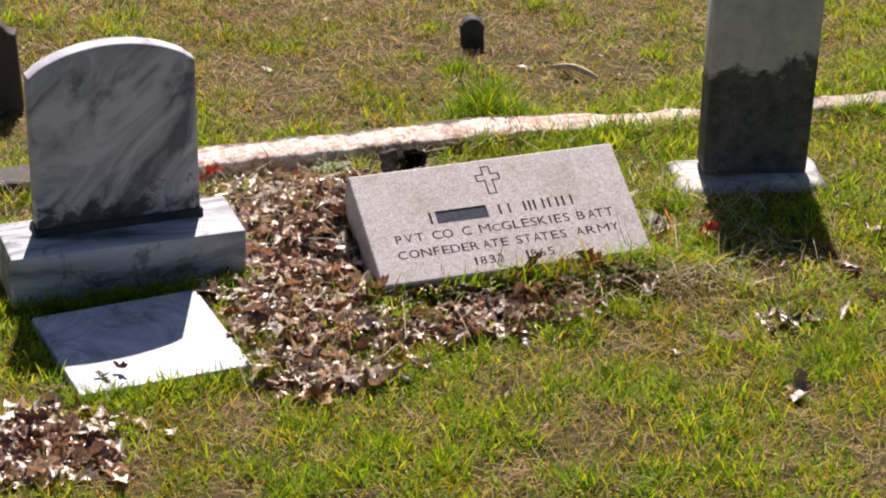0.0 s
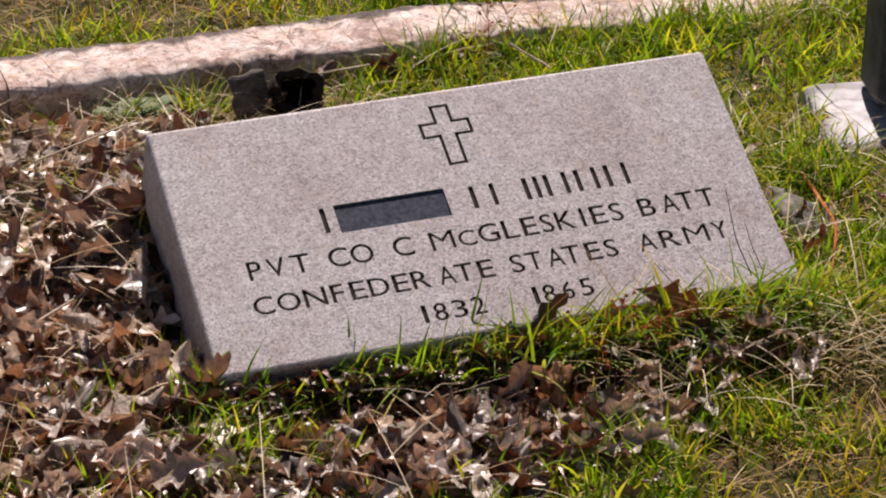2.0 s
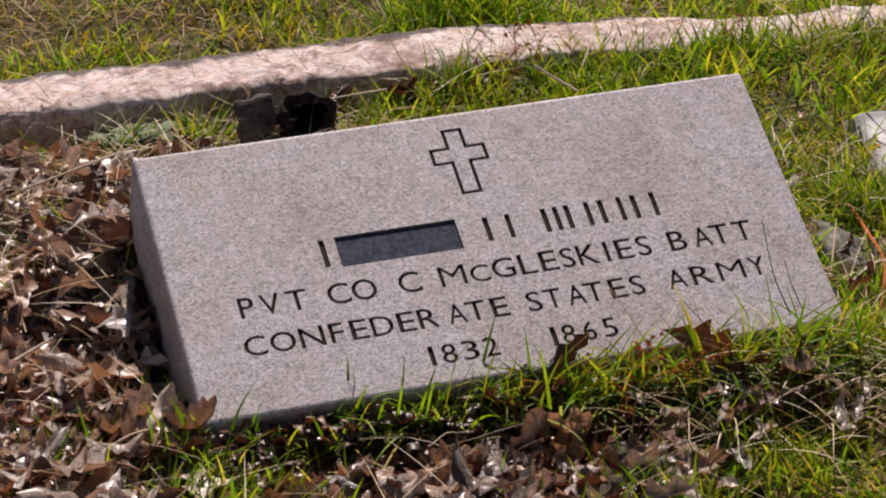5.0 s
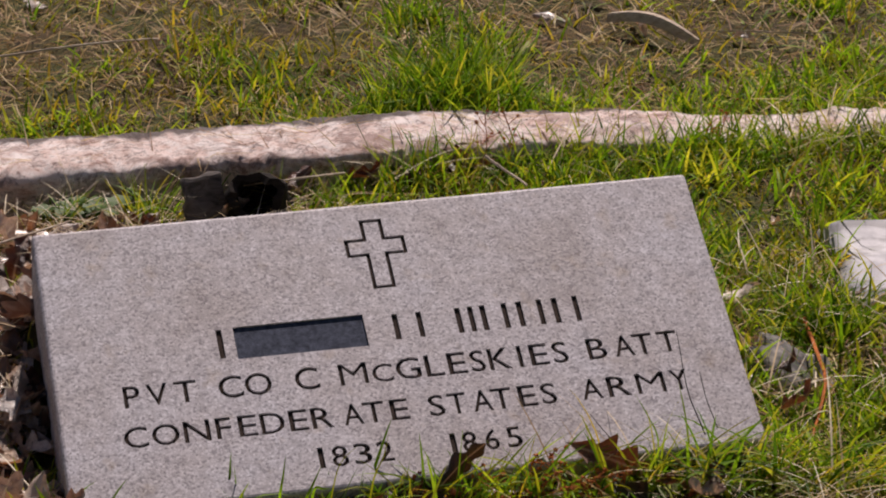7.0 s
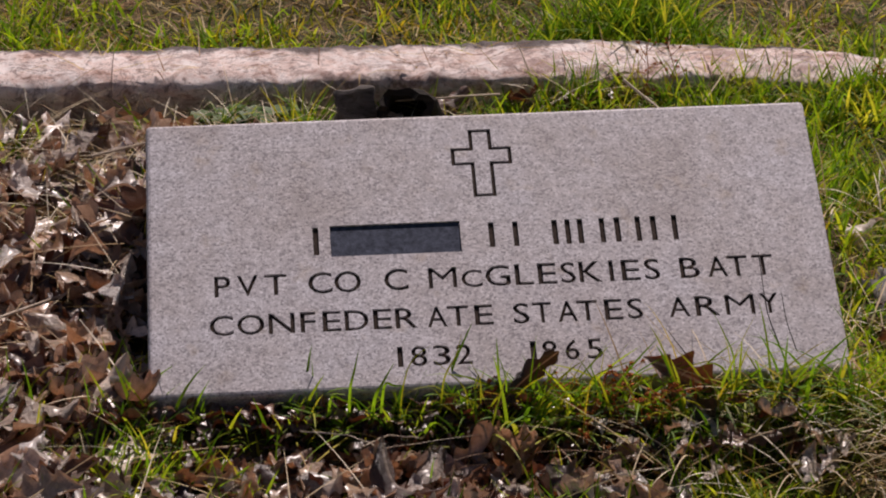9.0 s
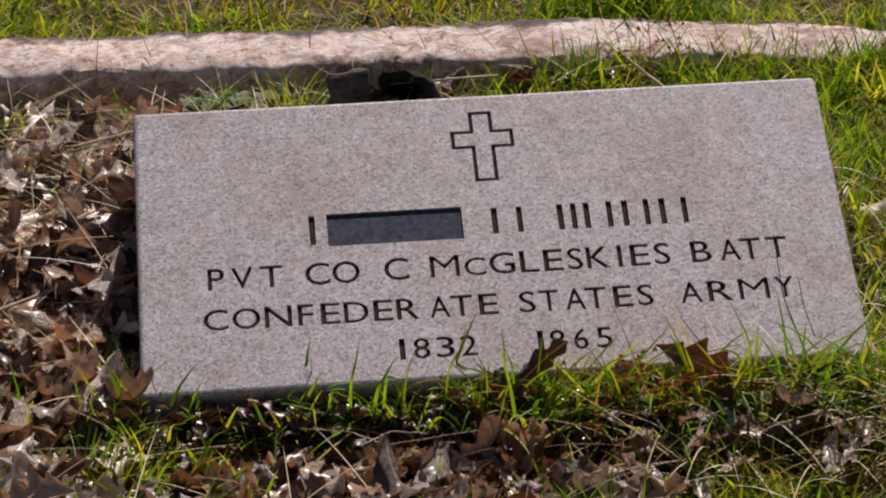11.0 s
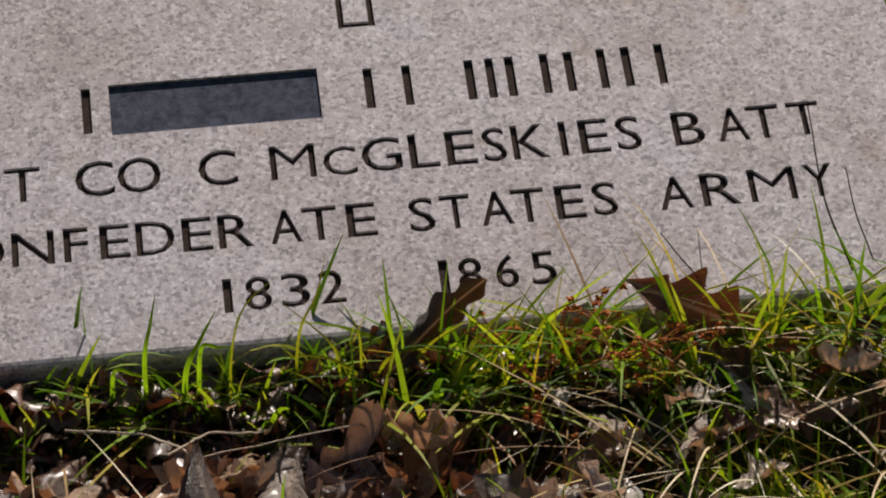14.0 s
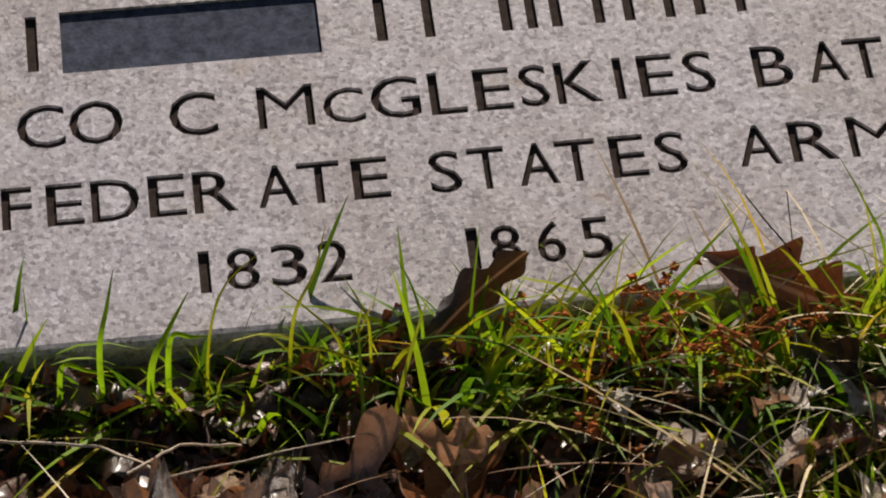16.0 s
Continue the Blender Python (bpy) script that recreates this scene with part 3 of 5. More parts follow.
def curb():
    """A low weathered curb in butted lengths: broad and undercut at one end, sinking into the turf at the other."""
    root = thing("curb", 0.0, 0.0, 0.0)
    tagged(root, label="low weathered pinkish stone curb half sunk in grass", category="curb", kind="structure")
    ends = [-1.75, -0.88, -0.36, 0.30, 0.93, 1.60, 2.3]
    for k, (a, b) in enumerate(zip(ends, ends[1:])):
        bm = bmesh.new()
        nx, ring = 170, 28
        loops = []
        for i in range(nx + 1):
            x = a + 0.0006 + (b - a - 0.0012) * i / nx
            yc = float(curb_line(x)) + 0.005 * noise.noise(Vector((x * 5, 3, 0)))
            sunk = float(smooth(0.22, 0.62, x))
            half_w = 0.058 - 0.016 * sunk
            loop = []
            for j in range(ring):
                ang = 2 * math.pi * j / ring + 0.3
                c, s_ = math.cos(ang), math.sin(ang)
                sy = math.copysign(abs(c) ** 0.42, c) * half_w
                sz = math.copysign(abs(s_) ** 0.35, s_) * 0.033
                p = Vector((x * 9, yc + sy * 14, sz * 14 + k * 7))
                if sy < 0 and sz < 0:
                    sy *= 0.72
                if sy < 0:
                    sy -= 0.010 * noise.noise(Vector((x * 7, 11, k))) + 0.006 * noise.noise(Vector((x * 23, 4, k)))
                sy += 0.004 * noise.noise(p) + 0.004 * noise.noise(p * 2.3)
                sz += 0.004 * noise.noise(p + Vector((0, 9, 0))) + 0.004 * noise.noise(p * 3.7) + 0.004 * abs(noise.noise(p * 7)) + 0.0015 * noise.noise(p * 17)
                loop.append(bm.verts.new((x, yc + sy, 0.003 - 0.022 * sunk + sz)))
            loops.append(loop)
        for i in range(nx):
            for j in range(ring):
                m = (j + 1) % ring
                bm.faces.new((loops[i][j], loops[i + 1][j], loops[i + 1][m], loops[i][m]))
        bm.faces.new(loops[0])
        bm.faces.new(loops[-1][::-1])
        bmesh.ops.recalc_face_normals(bm, faces=bm.faces)
        part("curb_stone", bm, SLATE if k == 0 else DULL_CURB if k > 3 else CURB, root, "brown-stained curb stone" if k == 0 else "", sharp=55)
    return root


curb()


def lump(name, x, y, z, size, material, label, category, seed, turn=0.0, amount=0.35):
    bm = bmesh.new()
    bmesh.ops.create_icosphere(bm, subdivisions=3, radius=1.0)
    for v in bm.verts:
        p = v.co * 1.3 + Vector((seed, seed, 0))
        v.co *= 1 + amount * noise.noise(p) + amount * 0.4 * noise.noise(p * 3)
        v.co = Vector((v.co.x * size[0], v.co.y * size[1], v.co.z * size[2]))
    ob = part(name, bm, material, None, sharp=40)
    ob.matrix_world = pose(x, y, z, 0, 0, turn)
    return tagged(ob, label=label, category=category)


lump("rock", 0.390, 0.208, -0.006, (0.044, 0.055, 0.032), ROCK, "rough grey field rock beside the granite marker", "rock", 4.0, 20, 0.6)


def wood_stub(x, y, z, turn):
    """A short broken piece of hollow rotten wood: an open tube with a ragged rim and a split flank."""
    root = thing("wood_stub", x, y, z, turn, rx=-30)
    tagged(root, label="short hollow piece of dark rotten wood lying by the curb", category="wood")
    bm = bmesh.new()
    loops, ring, n = [], 26, 12
    for inner in (False, True):
        for i in range(n + 1):
            t = 1 - i / n if inner else i / n
            loop = []
            for j in range(ring):
                a = 2 * math.pi * j / ring
                p = Vector((t * 2.2, math.cos(a) * 1.7, math.sin(a) * 1.7))
                rad = 0.030 + 0.006 * noise.noise(p) + 0.004 * abs(noise.noise(p * 3.1)) - 0.004 * t
                rad -= 0.008 + 0.003 * noise.noise(p * 2 + Vector((5, 0, 0))) if inner else 0.0
                rim = 0.012 * noise.noise(Vector((math.cos(a) * 2.2, math.sin(a) * 2.2, 5))) * t
                loop.append(bm.verts.new((math.cos(a) * rad * 1.15, 0.045 - 0.085 * t + rim, math.sin(a) * rad)))
            loops.append(loop)
    for q, w in zip(loops, loops[1:]):
        for j in range(ring):
            bm.faces.new((q[j], q[(j + 1) % ring], w[(j + 1) % ring], w[j]))
    bm.faces.new(loops[0][::-1])
    bm.faces.new(loops[-1])
    bmesh.ops.recalc_face_normals(bm, faces=bm.faces)
    part("hollow_log", bm, BARK, root, "dark hollow end with a ragged rim", sharp=35)
    slab = rounded_box(0.044, 0.014, 0.054, 0.004, 2)
    bmesh.ops.subdivide_edges(slab, edges=slab.edges[:], cuts=4, use_grid_fill=True)
    worn(slab, 0.006, 60, 8)
    bmesh.ops.transform(slab, verts=slab.verts, matrix=pose(-0.052, -0.014, -0.026, 10, -12, 22))
    part("split_flank", slab, GREY_WOOD, root, "weathered grey split of wood", sharp=35)
    return root


wood_stub(-0.040, 0.676, 0.026, -10)

# ---------------------------------------------------------------- leaves and litter


def litter_amount(x, y, bare=True):
    """How thickly dead leaves lie at a place, 0 to 1."""
    x, y = np.asarray(x, float), np.asarray(y, float)
    a = np.exp(-(((x + 0.46) / 0.17) ** 2 + ((y - 0.12) / 0.36) ** 2) ** 1.6)
    b = np.exp(-(((x + 0.12) / 0.20) ** 2 + ((y + 0.145) / 0.085) ** 2) ** 1.5)
    c = 0.9 * np.exp(-(((x + 0.50) / 0.12) ** 2 + ((y + 0.26) / 0.10) ** 2) ** 1.5)
    d = 0.9 * np.exp(-(((x + 1.11) / 0.13) ** 2 + ((y + 0.42) / 0.13) ** 2) ** 1.5)
    e = 0.5 * np.exp(-(((x - 0.50) / 0.07) ** 2 + ((y + 0.335) / 0.035) ** 2) ** 1.5)
    f = 0.45 * np.exp(-(((x + 0.36) / 0.20) ** 2 + ((y - 0.56) / 0.14) ** 2) ** 1.5)
    if not bare:
        return np.clip(np.maximum.reduce([a, b, c, d, e, f]), 0, 1)
    foot = (np.abs(x - 0.06) < 0.33) & (y > -0.075) & (y < 0.02)
    shady = (np.abs(x) < 0.17) & (y > -0.15) & (y < 0.02)
    return np.clip(np.maximum.reduce([a, b, c, d, e, f]), 0, 1) * np.where(foot, 0.04, np.where(shady, 0.22, 1.0))


def hollow(x, y):
    """Leaves lie flatter in the hollow before the marker."""
    return 0.35 if abs(x) < 0.3 and -0.11 < y < 0.02 else 1.0


def leaf_shape(length, lobes, rng, curl, fold):
    """Vertices and faces of one lobed, curled leaf lying along +x."""
    n = 8 * lobes
    wild, slope, deep = rng.uniform(0, 40), rng.uniform(-0.5, 0.5), rng.uniform(0.20, 0.34)
    verts, faces = [], []
    for i in range(n + 1):
        a = i / n
        env = math.sin(math.pi * min(1, a * 0.93 + 0.05)) ** 0.8
        beat = math.cos(2 * math.pi * lobes * a + math.pi)
        lobe = 1 - deep + deep * math.copysign(abs(beat) ** 1.3, beat)
        half = length * 0.30 * env * lobe * (1 + 0.45 * noise.noise(Vector((a * 4, wild, 0)))) + length * 0.006
        sweep = length * 0.12 * lobe * (1.1 - a)
        ang = curl * (a - 0.45)
        cx = length * (math.sin(ang) / curl if abs(curl) > 1e-3 else a - 0.45)
        cz = length * ((1 - math.cos(ang)) / curl if abs(curl) > 1e-3 else 0)
        wave = length * 0.09 * math.sin(9 * a + wild)
        twist = slope * (a - 0.5)
        for s_ in (-1.0, -0.5, 0.0, 0.5, 1.0):
            th = fold * s_
            verts.append((cx + sweep * abs(s_), half * math.sin(th) / fold, cz + half * (1 - math.cos(th)) / fold + 0.6 * wave * abs(s_) + twist * s_ * half))
    shift = rng.uniform(0, 50)
    verts = [(x, y, z + length * 0.10 * noise.noise(Vector((x / length * 3.2 + shift, y / length * 4.5, shift)))) for x, y, z in verts]
    for i in range(n):
        for j in range(4):
            k = i * 5 + j
            faces.append((k, k + 5, k + 6, k + 1))
    stem = len(verts)
    x0, _, z0 = verts[2]
    for k in range(4):
        verts += [(x0 - length * 0.06 * k, 0.0006, z0 + 0.002 * k), (x0 - length * 0.06 * k, -0.0006, z0 + 0.0008 + 0.002 * k)]
    for k in range(3):
        q = stem + 2 * k
        faces.append((q, q + 1, q + 3, q + 2))
    return verts, faces


def on_stone(x, y):
    """Whether a place is under one of the stones."""
    x, y = np.asarray(x, float), np.asarray(y, float)
    hit = (np.abs(x) < 0.308) & (y > 0.012) & (y < 0.33)
    hit |= (np.abs(x + 0.807) < 0.264) & (np.abs(y - 0.306) < 0.108)
    hit |= (np.abs(x + 0.842) < 0.182) & (np.abs(y + 0.054) < 0.180)
    u, v = (x - 0.700) * 0.985 - (y - 0.395) * 0.174, (x - 0.700) * 0.174 + (y - 0.395) * 0.985
    hit |= (np.abs(u) < 0.172) & (np.abs(v) < 0.094)
    hit |= np.abs(y - curb_line(x)) < 0.036
    hit |= (np.abs(x + 0.990) < 0.13) & (np.abs(y - 1.36) < 0.03)
    return hit


leaf_rng = random.Random(11)
LEAF_MESHES = []
for k in range(14):
    vs, fs = leaf_shape(1.0, 3 + k % 2, leaf_rng, leaf_rng.uniform(-2.4, 2.7) or 0.1, leaf_rng.choice((-1.2, -0.6, 0.8, 1.3)) if k % 2 else leaf_rng.uniform(1.1, 2.3))
    me = bpy.data.meshes.new("oak_leaf")
    me.from_pydata(vs, [], fs)
    me.materials.append(LEAF)
    me.shade_smooth()
    LEAF_MESHES.append((me, vs, fs))


def lay(x, y, z, scale, rng, tilt=28.0):
    m = pose(x, y, z, rng.uniform(-tilt, tilt), rng.uniform(-tilt, tilt), rng.uniform(0, 360))
    if rng.random() < 0.3:
        m = m @ pose(0, 0, 0, 180, 0, 0)
    return m @ Matrix.Diagonal((scale, scale, scale, 1))


def fallen_leaves(count):
    rng, made = random.Random(5), 0
    while made < count:
        x, y = rng.uniform(-0.75, 0.45), rng.uniform(-0.42, 0.62)
        if rng.random() > float(litter_amount(x, y)) or on_stone(x, y):
            continue
        ob = new("oak_leaf", LEAF_MESHES[rng.randrange(len(LEAF_MESHES))][0])
        ob.matrix_world = lay(x, y, ground_z(x, y) + rng.uniform(0.010, 0.032) * hollow(x, y), 0.048 + 0.055 * rng.random() ** 1.2, rng, 26)
        tagged(ob, label="curled dry brown oak leaf lying in the litter", category="leaf", group="fallen oak leaves")
        made += 1


fallen_leaves(76)


def special_leaves(count, box, material, label, seed, low, high, rise, tilt=28):
    """Leaves of one look in a strip of the plan."""
    rng, made = random.Random(seed), 0
    while made < count:
        x, y = rng.uniform(box[0], box[1]), rng.uniform(box[2], box[3])
        if on_stone(x, y):
            continue
        me = SPECIAL.get(material.name)
        if me is None:
            me = SPECIAL[material.name] = [q[0].copy() for q in LEAF_MESHES]
            for q in me:
                q.materials.clear()
                q.materials.append(material)
        ob = new("oak_leaf", me[rng.randrange(len(me))])
        ob.matrix_world = lay(x, y, ground_z(x, y) + rng.uniform(*rise), rng.uniform(low, high), rng, tilt)
        tagged(ob, label=label, category="leaf", group="fallen oak leaves")
        made += 1


SPECIAL = {}
# the darkest leaves along the foot also stand in for the marker's shade
special_leaves(16, (-0.30, 0.05, -0.060, -0.012), DARK_LEAF, "dark brown leaf, darkened as shade at the marker's foot", 71, 0.028, 0.045, (0.002, 0.009), 16)
special_leaves(9, (-0.28, 0.05, -0.070, -0.02), RUST_LEAF, "rust-brown leaf at the foot of the marker", 72, 0.028, 0.045, (0.004, 0.012), 20)
special_leaves(66, (-0.63, -0.32, -0.22, 0.52), PALE_LEAF, "bleached curled oak leaf on the litter", 73, 0.034, 0.080, (0.020, 0.040))
special_leaves(26, (-0.20, 0.10, -0.17, -0.055), RUST_LEAF, "rust-brown curled leaf before the marker", 75, 0.032, 0.062, (0.002, 0.016), 26)
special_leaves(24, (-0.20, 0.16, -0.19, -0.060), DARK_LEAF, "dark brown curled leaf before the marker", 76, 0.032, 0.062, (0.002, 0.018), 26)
special_leaves(10, (-0.28, 0.16, -0.21, -0.085), PALE_LEAF, "bleached curled oak leaf on the litter", 74, 0.030, 0.055, (0.018, 0.030))
special_leaves(13, (-0.24, 0.02, -0.135, -0.075), TAN_LEAF, "tan curled oak leaf before the marker", 81, 0.048, 0.078, (0.010, 0.024), 28)
special_leaves(9, (-0.24, 0.02, -0.140, -0.080), LEAF, "large brown curled oak leaf before the marker", 82, 0.055, 0.085, (0.010, 0.024), 28)
special_leaves(16, (-0.60, -0.34, -0.20, 0.50), TAN_LEAF, "large tan curled oak leaf on the litter", 83, 0.060, 0.095, (0.018, 0.036))
special_leaves(9, (0.34, 0.56, 0.02, 0.44), RUST_LEAF, "brown leaf caught in the grass beside the marker", 79, 0.028, 0.050, (0.020, 0.034))
special_leaves(9, (0.11, 0.26, -0.11, -0.035), RUST_LEAF, "rust-brown leaf caught in the uncut grass", 77, 0.030, 0.055, (0.022, 0.040))
special_leaves(17, (0.06, 0.30, -0.15, -0.05), PALE_LEAF, "bleached curled leaf caught in the uncut grass", 78, 0.030, 0.050, (0.024, 0.040))


def litter(count):
    rng, vs_all, fs_all, made = random.Random(6), [], [], 0
    while made < count:
        x, y = rng.uniform(-1.4, 1.3), rng.uniform(-0.75, 0.75)
        if rng.random() > float(litter_amount(x, y)) + 0.002 or on_stone(x, y):
            continue
        _, vs, fs = LEAF_MESHES[rng.randrange(len(LEAF_MESHES))]
        m = lay(x, y, ground_z(x, y) + rng.uniform(0.002, 0.020) * hollow(x, y), 0.030 + 0.060 * rng.random() ** 1.4, rng, 27)
        base = len(vs_all)
        vs_all += [tuple(m @ Vector(v)) for v in vs]
        fs_all += [tuple(base + q for q in f) for f in fs]
        made += 1
    ob = obj_from("leaf_litter", vs_all, fs_all, LITTER)
    return tagged(ob, label="thick litter of dry brown and tan oak leaves", category="leaves", kind="stuff")


litter(2000)


def shade_litter(count):
    """Small dark leaves under the marker's lower edge, their colours deepened to carry its shade."""
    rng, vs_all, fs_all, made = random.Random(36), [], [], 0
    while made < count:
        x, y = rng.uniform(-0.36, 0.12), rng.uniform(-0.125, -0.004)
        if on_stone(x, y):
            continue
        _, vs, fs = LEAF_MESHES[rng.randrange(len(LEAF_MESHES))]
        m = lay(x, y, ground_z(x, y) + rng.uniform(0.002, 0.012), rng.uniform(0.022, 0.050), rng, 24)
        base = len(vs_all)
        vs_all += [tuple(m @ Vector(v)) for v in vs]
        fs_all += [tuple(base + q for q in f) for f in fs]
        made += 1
    ob = obj_from("leaf_litter", vs_all, fs_all, SHADE_LITTER)
    return tagged(ob, label="dark brown leaf litter, darkened for shade under the marker's edge", category="leaves", kind="stuff")


shade_litter(420)


def one_leaf(name, m, scale, material, label, kind_of, variant, group=""):
    me = LEAF_MESHES[variant][0].copy()
    me.materials.clear()
    me.materials.append(material)
    ob = new(name, me)
    ob.matrix_world = m @ Matrix.Diagonal((scale, scale, scale, 1))
    return tagged(ob, label=label, category=kind_of, group=group)


# ---------------------------------------------------------------- grass


def blades(name, x, y, length, width, lean, material, label, category, seed, sink=0.006, droop=1.0, segs=4, least=0.0, outward=False):
    """Many tapered, bending blades in one mesh."""
    rng = np.random.default_rng(seed)
    n = len(x)
    z = height(x, y) - sink
    turn = rng.uniform(np.pi * 1.02, 1.98 * np.pi, n) if outward else rng.uniform(0, 2 * np.pi, n)
    dx, dy = np.cos(turn), np.sin(turn)
    side = rng.uniform(0, 2 * np.pi, n)
    sx, sy = np.cos(side), np.sin(side)
    a0 = np.maximum(np.abs(rng.normal(0, 1, n)) * lean, least)
    bend = rng.uniform(0.2, 1.6, n) * droop
    cols = []
    px, py, pz = x.copy(), y.copy(), z.copy()
    for k in range(segs + 1):
        t = k / segs
        ang = np.clip(a0 + bend * t, 0, 2.1)
        if k:
            step = length / segs
            px, py, pz = px + dx * np.sin(ang) * step, py + dy * np.sin(ang) * step, pz + np.cos(ang) * step
        if k < segs:
            w = width * (1 - 0.75 * t ** 1.6) * 0.5
            cols.append(np.stack([px - sx * w, py - sy * w, pz], 1))
            cols.append(np.stack([px + sx * w, py + sy * w, pz], 1))
        else:
            cols.append(np.stack([px, py, pz], 1))
    per = 2 * segs + 1
    verts = np.stack(cols, 1).reshape(-1, 3)
    base = np.arange(n)[:, None] * per
    quads = np.array([(2 * k, 2 * k + 1, 2 * k + 3, 2 * k + 2) for k in range(segs - 1)])
    loops = np.concatenate([(base[:, :, None] + quads[None]).reshape(n, -1), base + np.array([[2 * segs - 2, 2 * segs - 1, 2 * segs]])], 1)
    starts_one = np.concatenate([np.arange(segs - 1) * 4, [4 * (segs - 1)]])
    totals_one = np.concatenate([np.full(segs - 1, 4), [3]])
    per_loop = loops.shape[1]
    me = bpy.data.meshes.new(name)
    me.vertices.add(len(verts))
    me.vertices.foreach_set("co", verts.astype(np.float32).ravel())
    me.loops.add(loops.size)
    me.loops.foreach_set("vertex_index", loops.astype(np.int32).ravel())
    me.polygons.add(n * segs)
    me.polygons.foreach_set("loop_start", (np.arange(n)[:, None] * per_loop + starts_one[None]).astype(np.int32).ravel())
    me.update(calc_edges=True)
    me.shade_smooth()
    me.materials.append(material)
    ob = new(name, me)
    return tagged(ob, label=label, category=category, kind="stuff")


def scatter(n, box, keep, seed):
    """Places in a box (x0, x1, y0, y1), kept by a likelihood and off the stones."""
    rng = np.random.default_rng(seed)
    x, y = rng.uniform(box[0], box[1], n), rng.uniform(box[2], box[3], n)
    ok = (rng.random(n) < keep(x, y)) & ~on_stone(x, y)
    return x[ok], y[ok]


def foot_strip(x, y):
    """The strip under the marker's lower edge, kept nearly bare of grass and straw."""
    return (1 - smooth(-0.01, 0.06, x)) * smooth(-0.34, -0.28, x) * smooth(-0.11, -0.07, y) * (1 - smooth(0.01, 0.03, y))


def bare_ground(x, y):
    """Straw and thin turf between the marker and the undercut end of the curb."""
    return smooth(-0.80, -0.64, x) * (1 - smooth(-0.02, 0.10, x)) * smooth(0.33, 0.45, y) * (1 - smooth(0.79, 0.84, y))


def thin_front(x, y):
    """Gaps and shade in the uncut grass before the marker."""
    return smooth(-0.10, 0.0, x) * (1 - smooth(0.22, 0.34, x)) * smooth(-0.16, -0.11, y) * (1 - smooth(0.0, 0.03, y))


def brown_patch(x, y):
    """Worn brown patches in the open lawn."""
    p = 0.6 * lattice(x, y, 2.6, 91) + 0.4 * lattice(x, y, 8, 92)
    return smooth(0.46, 0.62, p + 0.06 * smooth(0.1, 0.7, x) * (1 - smooth(-0.3, 0.1, y))) * np.maximum(smooth(0.93, 1.05, y), 0.8 * (1 - smooth(-0.34, -0.22, y)))


def green_share(x, y):
    p = 0.55 * lattice(x, y, 4.3, 21) + 0.45 * lattice(x, y, 13, 22)
    g = smooth(0.34, 0.62, p + 0.12 * smooth(0.0, 0.6, x) + 0.22 * np.exp(-((x + 0.42) / 0.34) ** 2 - ((y + 0.50) / 0.16) ** 2) - (0.10 + 0.22 * lattice(x, y, 5, 24)) * smooth(0.93, 1.1, y))
    return np.clip(g, 0.05, 1) * (1 - 0.80 * litter_amount(x, y, False)) * (1 - 0.9 * foot_strip(x, y)) * (1 - 0.86 * bare_ground(x, y)) * (1 - 0.80 * thin_front(x, y)) * (1 - 0.45 * smooth(0.58, 0.72, lattice(x, y, 15, 97))) * (1 - 0.66 * brown_patch(x, y))


def yellow_share(x, y):
    p = 0.5 * lattice(x, y, 5.1, 31) + 0.5 * lattice(x, y, 19, 32)
    patch = 1 - 0.55 * smooth(0.90, 1.05, y) * smooth(0.42, 0.62, lattice(x, y, 4.4, 33))
    return np.clip(smooth(0.30, 0.60, p), 0.42, 1) * patch * (1 - 0.86 * litter_amount(x, y, False)) * (1 - 0.9 * foot_strip(x, y)) * (1 - 0.80 * bare_ground(x, y)) * (1 - 0.80 * thin_front(x, y)) * (1 - 0.12 * brown_patch(x, y)) * (1 - 0.75 * smooth(0.56, 0.70, lattice(x, y, 15, 97)))


FIELD = (-1.75, 2.05, -1.25, 2.55)


def seen_field(x, y):
    """The strip of lawn between the path's start and the stones behind the curb; thinner beyond it."""
    c, s_ = math.cos(radians(17.5)), math.sin(radians(17.5))
    u, v = x * c - y * s_, x * s_ + y * c
    inside = (np.abs(u + 0.04) < 1.32) & (v > -0.95) & (v < 2.25)
    return np.where(inside, 1.0, 0.10)


